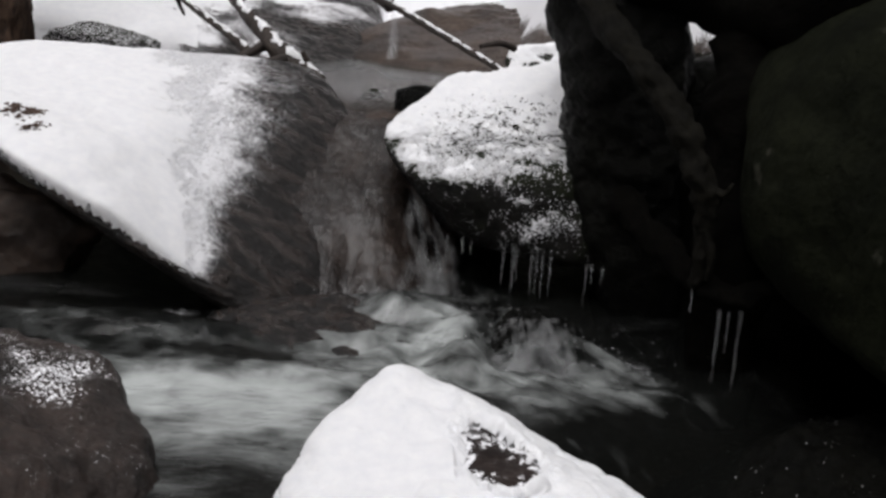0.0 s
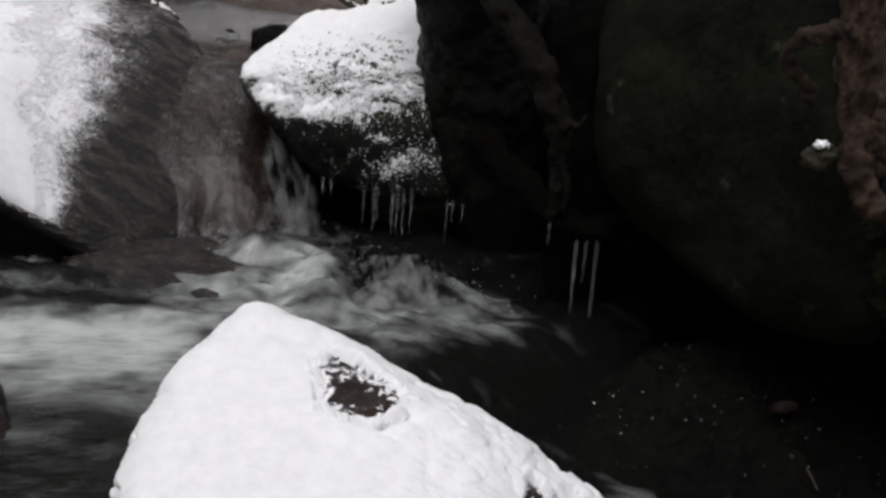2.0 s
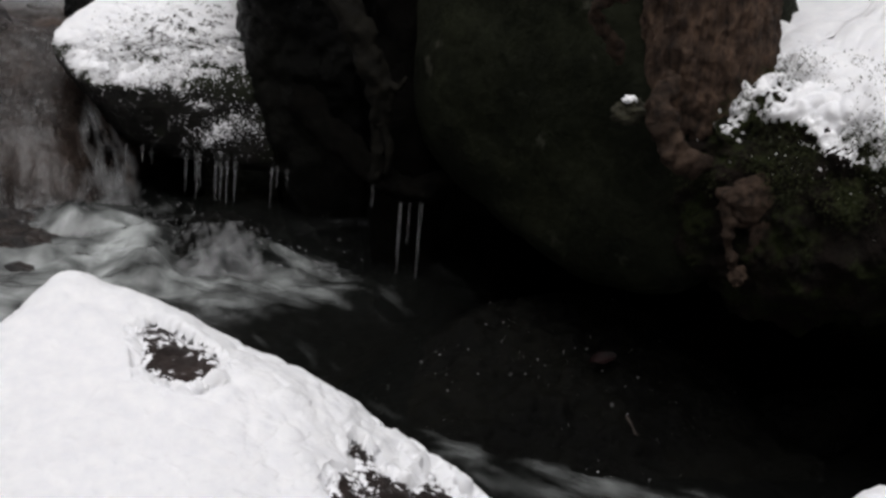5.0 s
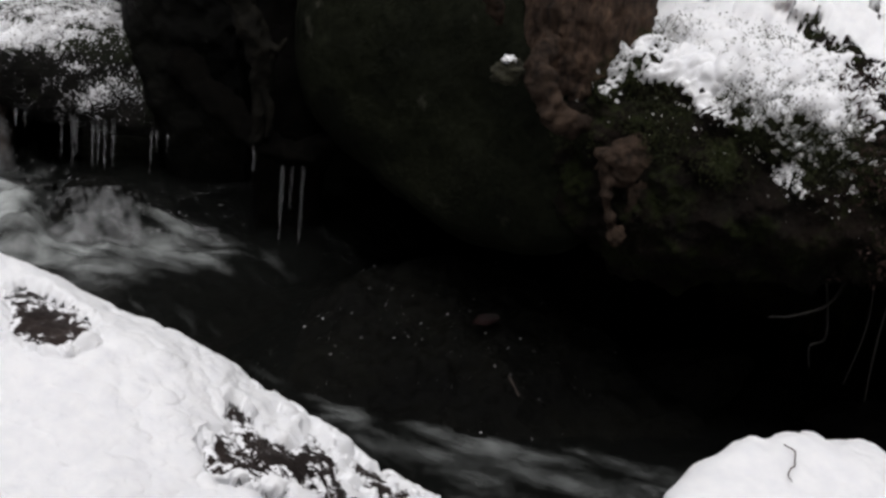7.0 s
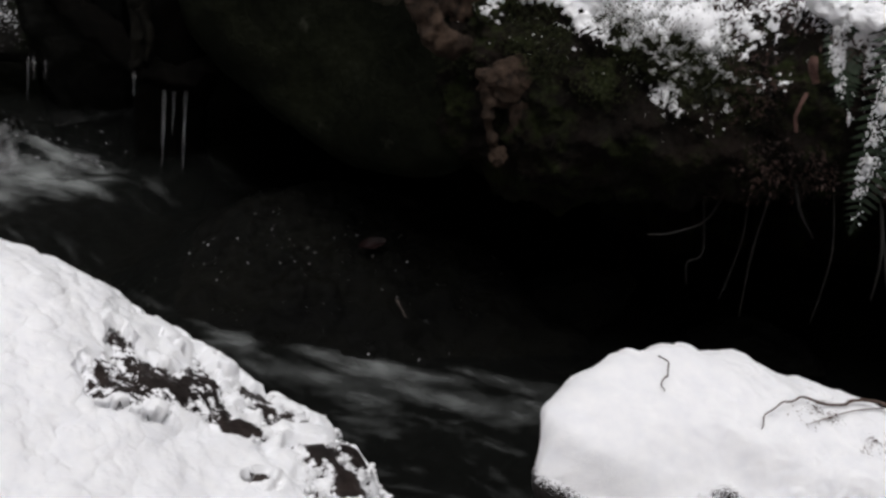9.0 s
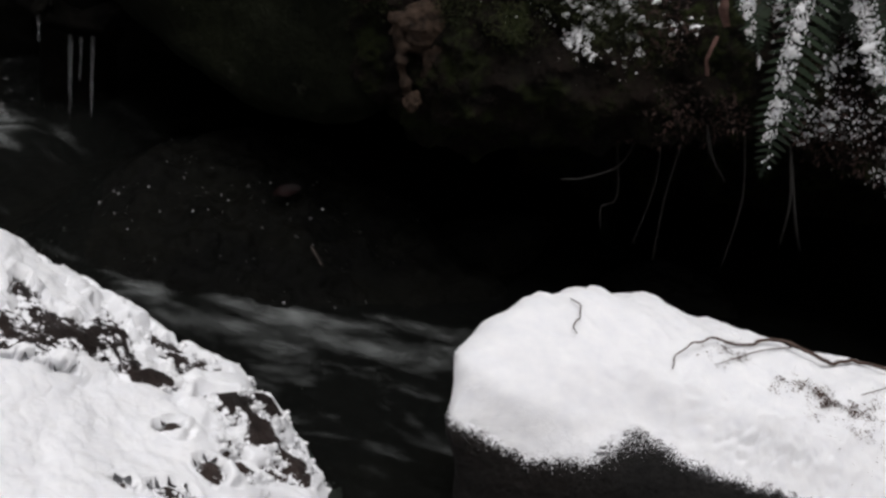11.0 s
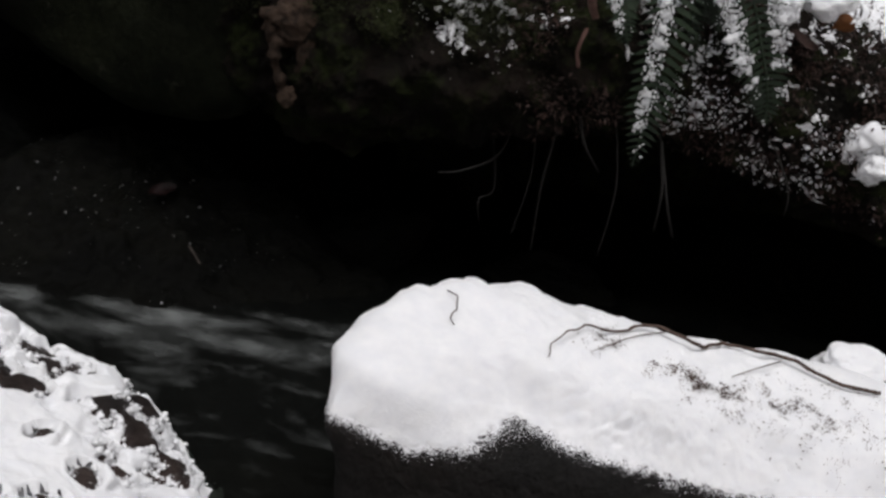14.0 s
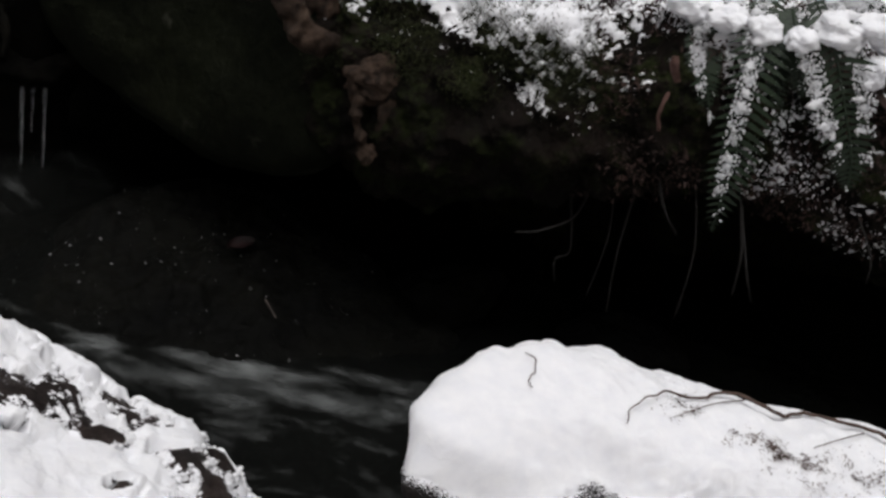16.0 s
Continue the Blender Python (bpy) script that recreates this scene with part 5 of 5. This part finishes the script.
def frond(pts, width, seed, pairs=30, sides=(-1, 1), lay=(0.0, 0.6)):
    """The blade of one frond: leaflets in pairs along a drooping stalk, with lumps of snow caught on it."""
    rng = random.Random(seed)
    line = glide(pts, pairs + 1)
    tan = np.gradient(line, axis=0)
    tan /= np.linalg.norm(tan, axis=1, keepdims=True)
    face = np.array((-0.55, -0.75, 0.35))
    pieces = [tube(pts, [0.0025] * len(pts), 6, 8, 0, 0)]
    bits = []
    for i in range(1, pairs + 1):
        t = i / pairs
        length = 0.5 * width * (min(1, t * 4 + 0.45)) * (1 - t ** 3) * rng.uniform(0.85, 1.1) + 0.004
        for s in (-1, 1):
            out = np.cross(tan[i], face) * s
            out = out / np.linalg.norm(out) + 0.28 * tan[i] + face * rng.uniform(-0.15, 0.2)
            out /= np.linalg.norm(out)
            w = tan[i] * min(0.010, length * 0.24)
            o = line[i]
            sag = np.array((0, 0, -0.15 * length))
            k = [o - w * 0.3, o + w * 0.3, o + out * length * 0.3 - w * 0.62, o + out * length * 0.3 + w * 0.62, o + out * length * 0.7 - w * 0.45 + sag * 0.5, o + out * length * 0.7 + w * 0.45 + sag * 0.5, o + out * length + sag]
            pieces.append((np.array(k), np.array([[0, 2, 1], [1, 2, 3], [2, 4, 3], [3, 4, 5], [4, 6, 5]])))
            # rough lumps of snow that merge into a strip, thinning out downwards
            thick_here = rng.random() < (0.95 if t < 0.58 else 0.35 if t < 0.8 else 0.05) and s in sides
            if thick_here and rng.random() < 0.6:
                d, g = ball(2)
                mid, half = length * rng.uniform(0.3, 0.7) * (lay[0] + lay[1]), max(length * (lay[1] - lay[0]) * rng.uniform(0.18, 0.36), 0.004)
                side = np.cross(out, face)
                d = d * (1 + 0.8 * fbm(d, 2.2, 4, seed + 2 * i + s, 0.65))[:, None]
                bits.append((o + out * mid + tan[i] * rng.gauss(0, 0.007) + sag * 0.4 + face * 0.001 + d[:, 0:1] * out * half + d[:, 1:2] * side * rng.uniform(0.005, 0.010) + d[:, 2:3] * face * 0.003, g))
            for _ in range(rng.randint(26, 40) if thick_here else (2 if rng.random() < 0.2 else 0)):
                along = length * rng.uniform(*lay)
                r = rng.uniform(0.0014, 0.0036)
                d = GRAIN * np.array([[rng.uniform(0.6, 1.4)] for _ in GRAIN])
                at = o + out * along + tan[i] * rng.gauss(0, 0.006) + face * rng.uniform(0.0, 0.004) + sag * along / max(length, 1e-4)
                bits.append((at + d * r, GRAIN_SIDES))
    return joined(pieces), joined(bits)


SNOW_SIDE = 1


def fern(fronds, label):
    root = new("fern")
    tagged(root, label, "fern", group="ferns on the bank")
    for pts, width, seed, snowy in fronds:
        (v, f), (sv, sf) = frond(pts, width, seed, 30, *(snowy or ((-1, 1), (0, 0.6))))
        blade = part("frond", to_mesh("frond", v, f, FERN_GREEN, False), root)
        if snowy:
            part("snow_dusting", to_mesh("snow_dusting", sv, sf, SNOW), blade, "patchy snow caught on the frond")["kind"] = "stuff"


def snow_mound(at, size, seed, parent):
    """A rounded heap of snow with creases, resting on fronds and litter."""
    d, f = ball(5)
    r = 1 + 0.28 * fbm(d, 1.2, 2, seed) - 0.07 * np.abs(fbm(d, 3.5, 2, seed + 1)) + 0.03 * fbm(d, 9, 3, seed + 2)
    v = d * r[:, None] * np.array(size) + np.array(at)
    part("snow_mound", to_mesh("snow_mound", v, f, SNOW), parent, "soft white mound of snow")


snow_mound((2.12, 1.23, 0.075), (0.085, 0.06, 0.040), 392, right_rock)
a, b = tube([(1.96, 1.13, 0.10), (2.03, 1.14, 0.095), (2.12, 1.12, 0.085), (2.22, 1.13, 0.06)], [0.006, 0.011, 0.013, 0.014], 12, 8, 0.35, 396)
tagged(new("root", to_mesh("root", a, b, ROOT_SKIN)), "brown root half buried in snow on the rock", "root")
bank_thing = bpy.data.objects["bank"]
for k, (at, size) in enumerate((((1.762, 1.79, 0.765), (0.040, 0.04, 0.030)), ((1.803, 1.72, 0.757), (0.040, 0.035, 0.026)), ((1.845, 1.66, 0.748), (0.036, 0.03, 0.030)), ((1.897, 1.61, 0.748), (0.036, 0.03, 0.024)), ((1.964, 1.59, 0.772), (0.055, 0.04, 0.030)), ((2.04, 1.57, 0.782), (0.055, 0.04, 0.034)),
                                ((2.035, 1.55, 0.705), (0.034, 0.03, 0.030)), ((2.17, 1.56, 0.715), (0.065, 0.04, 0.036)), ((2.10, 1.58, 0.755), (0.05, 0.04, 0.03)), ((2.29, 1.44, 0.40), (0.045, 0.035, 0.036)))):
    snow_mound(at, size, 350 + 4 * k, bank_thing)
fern([([(1.87, 1.70, 0.82), (1.835, 1.645, 0.72), (1.82, 1.63, 0.58), (1.82, 1.635, 0.45), (1.825, 1.65, 0.35)], 0.125, 261, ((SNOW_SIDE,), (-0.1, 0.55))),
      ([(1.82, 1.80, 0.76), (1.79, 1.75, 0.72), (1.775, 1.715, 0.65), (1.79, 1.69, 0.57)], 0.085, 262, ((SNOW_SIDE,), (0.0, 0.7))),
      ([(1.88, 1.76, 0.77), (1.90, 1.71, 0.74), (1.91, 1.66, 0.66), (1.91, 1.64, 0.58)], 0.07, 263, None)], "green fern with hanging snow-laden fronds")
fern([([(1.93, 1.64, 0.82), (1.945, 1.575, 0.74), (1.98, 1.545, 0.64), (2.02, 1.53, 0.54), (2.04, 1.535, 0.47)], 0.14, 264, ((-1, 1), (0.35, 0.9))),
      ([(1.94, 1.70, 0.79), (1.915, 1.64, 0.73), (1.925, 1.60, 0.64)], 0.08, 265, None),
      ([(2.0, 1.70, 0.79), (2.06, 1.66, 0.82), (2.12, 1.62, 0.80)], 0.06, 266, ((-1, 1), (0.0, 0.7)))], "green fern drooping over leaf litter, snow on top")


def leaf(name, centre, length, width, turn, material, label, seed):
    rng = random.Random(seed)
    n, m = 9, 7
    v, f = [], []
    for i in range(n):
        t = i / (n - 1)
        w = width * math.sin(math.pi * (0.04 + 0.94 * t)) ** 0.8
        for j in range(m):
            s = 2 * j / (m - 1) - 1
            v.append((length * (t - 0.5), 0.5 * w * s, 0.25 * width * s * s + 0.12 * length * math.sin(3 * t + seed)))
    for i in range(n - 1):
        for j in range(m - 1):
            k = i * m + j
            f.append((k, k + 1, k + m + 1, k + m))
    v = np.array(v) + 0.002 * np.random.RandomState(seed).randn(len(v), 3) * 0.3
    r = np.array(Euler([radians(t) for t in turn]).to_matrix())
    ob = new(name, to_mesh(name, v @ r.T + np.array(centre), np.array(f), material))
    return tagged(ob, label, "leaf")


leaf("leaf", (2.165, 1.52, 0.675), 0.055, 0.04, (60, 20, 70), DEAD_LEAF, "orange-brown dead leaf in the snow", 271)
leaf("leaf", (2.10, 1.545, 0.635), 0.08, 0.035, (40, 10, -20), LITTER, "brown dead leaf caught on the bank", 272)
leaf("leaf", (1.69, 1.715, 0.575), 0.08, 0.025, (70, 80, 30), PALE_LEAF, "withered brown leaf hanging from the bank", 273)
leaf("leaf", (1.70, 1.72, 0.655), 0.07, 0.04, (50, 60, 40), PALE_LEAF, "reddish dead leaf edged with snow", 274)

co = np.array([p.co[:] for p in dark_boulder.data.vertices])
near = (co[:, 0] - 1.15) ** 2 + (co[:, 1] - 2.42) ** 2 < 0.03 ** 2
leaf("leaf", (1.15, 2.42, co[near, 2].max() + 0.012), 0.075, 0.035, (20, 10, 20), WET_LEAF, "small wet reddish leaf on the dark boulder", 275)

for k, (pts, r) in enumerate(((((1.80, 1.88, 0.42), (1.78, 1.85, 0.34), (1.77, 1.85, 0.23), (1.775, 1.85, 0.08)), 0.004), (((1.76, 1.90, 0.40), (1.745, 1.86, 0.26), (1.72, 1.86, 0.12)), 0.003), (((1.76, 1.76, 0.42), (1.78, 1.75, 0.36), (1.83, 1.75, 0.30)), 0.006),
                             (((1.93, 1.70, 0.40), (1.92, 1.65, 0.30), (1.925, 1.65, 0.20)), 0.005), (((1.94, 1.70, 0.38), (1.95, 1.65, 0.25), (1.985, 1.65, 0.18)), 0.005), (((1.75, 1.95, 0.36), (1.68, 1.90, 0.29), (1.60, 1.90, 0.26), (1.55, 1.92, 0.25)), 0.005),
                             (((1.72, 2.0, 0.34), (1.70, 1.92, 0.21), (1.65, 1.90, 0.19), (1.66, 1.90, 0.14)), 0.004), (((1.87, 1.78, 0.42), (1.86, 1.72, 0.28), (1.85, 1.72, 0.12)), 0.003), (((1.42, 2.05, 0.44), (1.52, 1.93, 0.45), (1.60, 1.88, 0.38)), 0.006),
                             (((2.10, 1.55, 0.42), (2.12, 1.50, 0.34), (2.13, 1.50, 0.28)), 0.004))):
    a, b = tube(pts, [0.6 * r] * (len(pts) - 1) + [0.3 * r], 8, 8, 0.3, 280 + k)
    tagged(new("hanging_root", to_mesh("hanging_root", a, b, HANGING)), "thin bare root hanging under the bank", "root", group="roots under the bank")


def scatter(name, count, box, size, material, label, category, seed, droop, along=0.4, facing=None, patch=9):
    """Many small blades or leaves set on the bank's surface."""
    rng = np.random.RandomState(seed)
    bank = bpy.data.objects["bank"].data
    co = np.array([c.co[:] for c in bank.vertices])
    no = np.array([c.normal[:] for c in bank.vertices])
    (x0, x1), (y0, y1), (z0, z1) = box
    ok = (co[:, 0] > x0) & (co[:, 0] < x1) & (co[:, 1] > y0) & (co[:, 1] < y1) & (co[:, 2] > z0) & (co[:, 2] < z1) & (no[:, 2] > -0.6)
    ok &= fbm(co, patch, 3, seed) > (-0.15 if facing is None else facing)
    pick = rng.choice(np.where(ok)[0], count)
    o, n = co[pick] + 0.012 * rng.randn(count, 3), no[pick]
    way = n * 0.6 + rng.randn(count, 3) * 0.6 + np.array((0, 0, -droop))
    way /= np.linalg.norm(way, axis=1, keepdims=True)
    side = np.cross(way, n + 0.5 * rng.randn(count, 3))
    side /= np.linalg.norm(side, axis=1, keepdims=True)
    l = size * rng.uniform(0.5, 1.4, (count, 1))
    w = l * along
    up = np.cross(side, way)
    v = np.stack([o - 0.3 * l * way, o + 0.3 * l * way - w * side + 0.1 * l * up, o + l * way, o + 0.3 * l * way + w * side + 0.1 * l * up], 1).reshape(-1, 3)
    i = np.arange(count) * 4
    f = np.concatenate([np.stack([i, i + 1, i + 2], 1), np.stack([i, i + 2, i + 3], 1)])
    tagged(new(name, to_mesh(name, v, f, material, False)), label, category, kind="stuff")


scatter("leaf_litter", 16000, ((1.63, 2.7), (0.9, 2.1), (0.28, 0.80)), 0.010, LITTER, "dead brown leaf litter on the bank's face", "litter", 291, 0.3, 0.22)
scatter("moss_tufts", 42000, ((1.15, 1.66), (1.5, 2.3), (0.53, 0.90)), 0.006, MOSS_GREEN, "green moss tufts on the bank's edge", "moss", 292, -0.1, 0.18, -0.1)
# near-black blades put the shade below the bank's edge into colour
scatter("dark_moss", 12000, ((1.2, 2.6), (1.2, 2.3), (0.26, 0.62)), 0.010, SHADED_ROOT, "moss and rootlets under the edge, darkened for shade", "moss", 293, 0.6, 0.12)
scatter("snow_bits", 950, ((1.90, 2.04), (1.4, 1.8), (0.39, 0.60)), 0.006, SNOW, "lacy bits of snow caught on dead stalks", "snow", 294, 0.1, 0.45, 0.1, 14)
scatter("snow_bits", 650, ((2.06, 2.26), (1.3, 1.7), (0.33, 0.46)), 0.006, SNOW, "lacy bits of snow caught on dead stalks", "snow", 295, 0.1, 0.45, 0.1, 14)
leaf("leaf", (1.725, 2.30, 0.832), 0.11, 0.04, (18, 5, 6), DEAD_LEAF, "long orange-brown dead leaf on the snow", 276)
a, b = tube([(1.162, 2.335, -0.030), (1.178, 2.29, -0.058), (1.19, 2.248, -0.088)], [0.003, 0.0035, 0.003], 6, 4, 0.2, 277)
tagged(new("twig", to_mesh("twig", a, b, GREY_WOOD)), "short grey stick on the dark boulder", "twig")
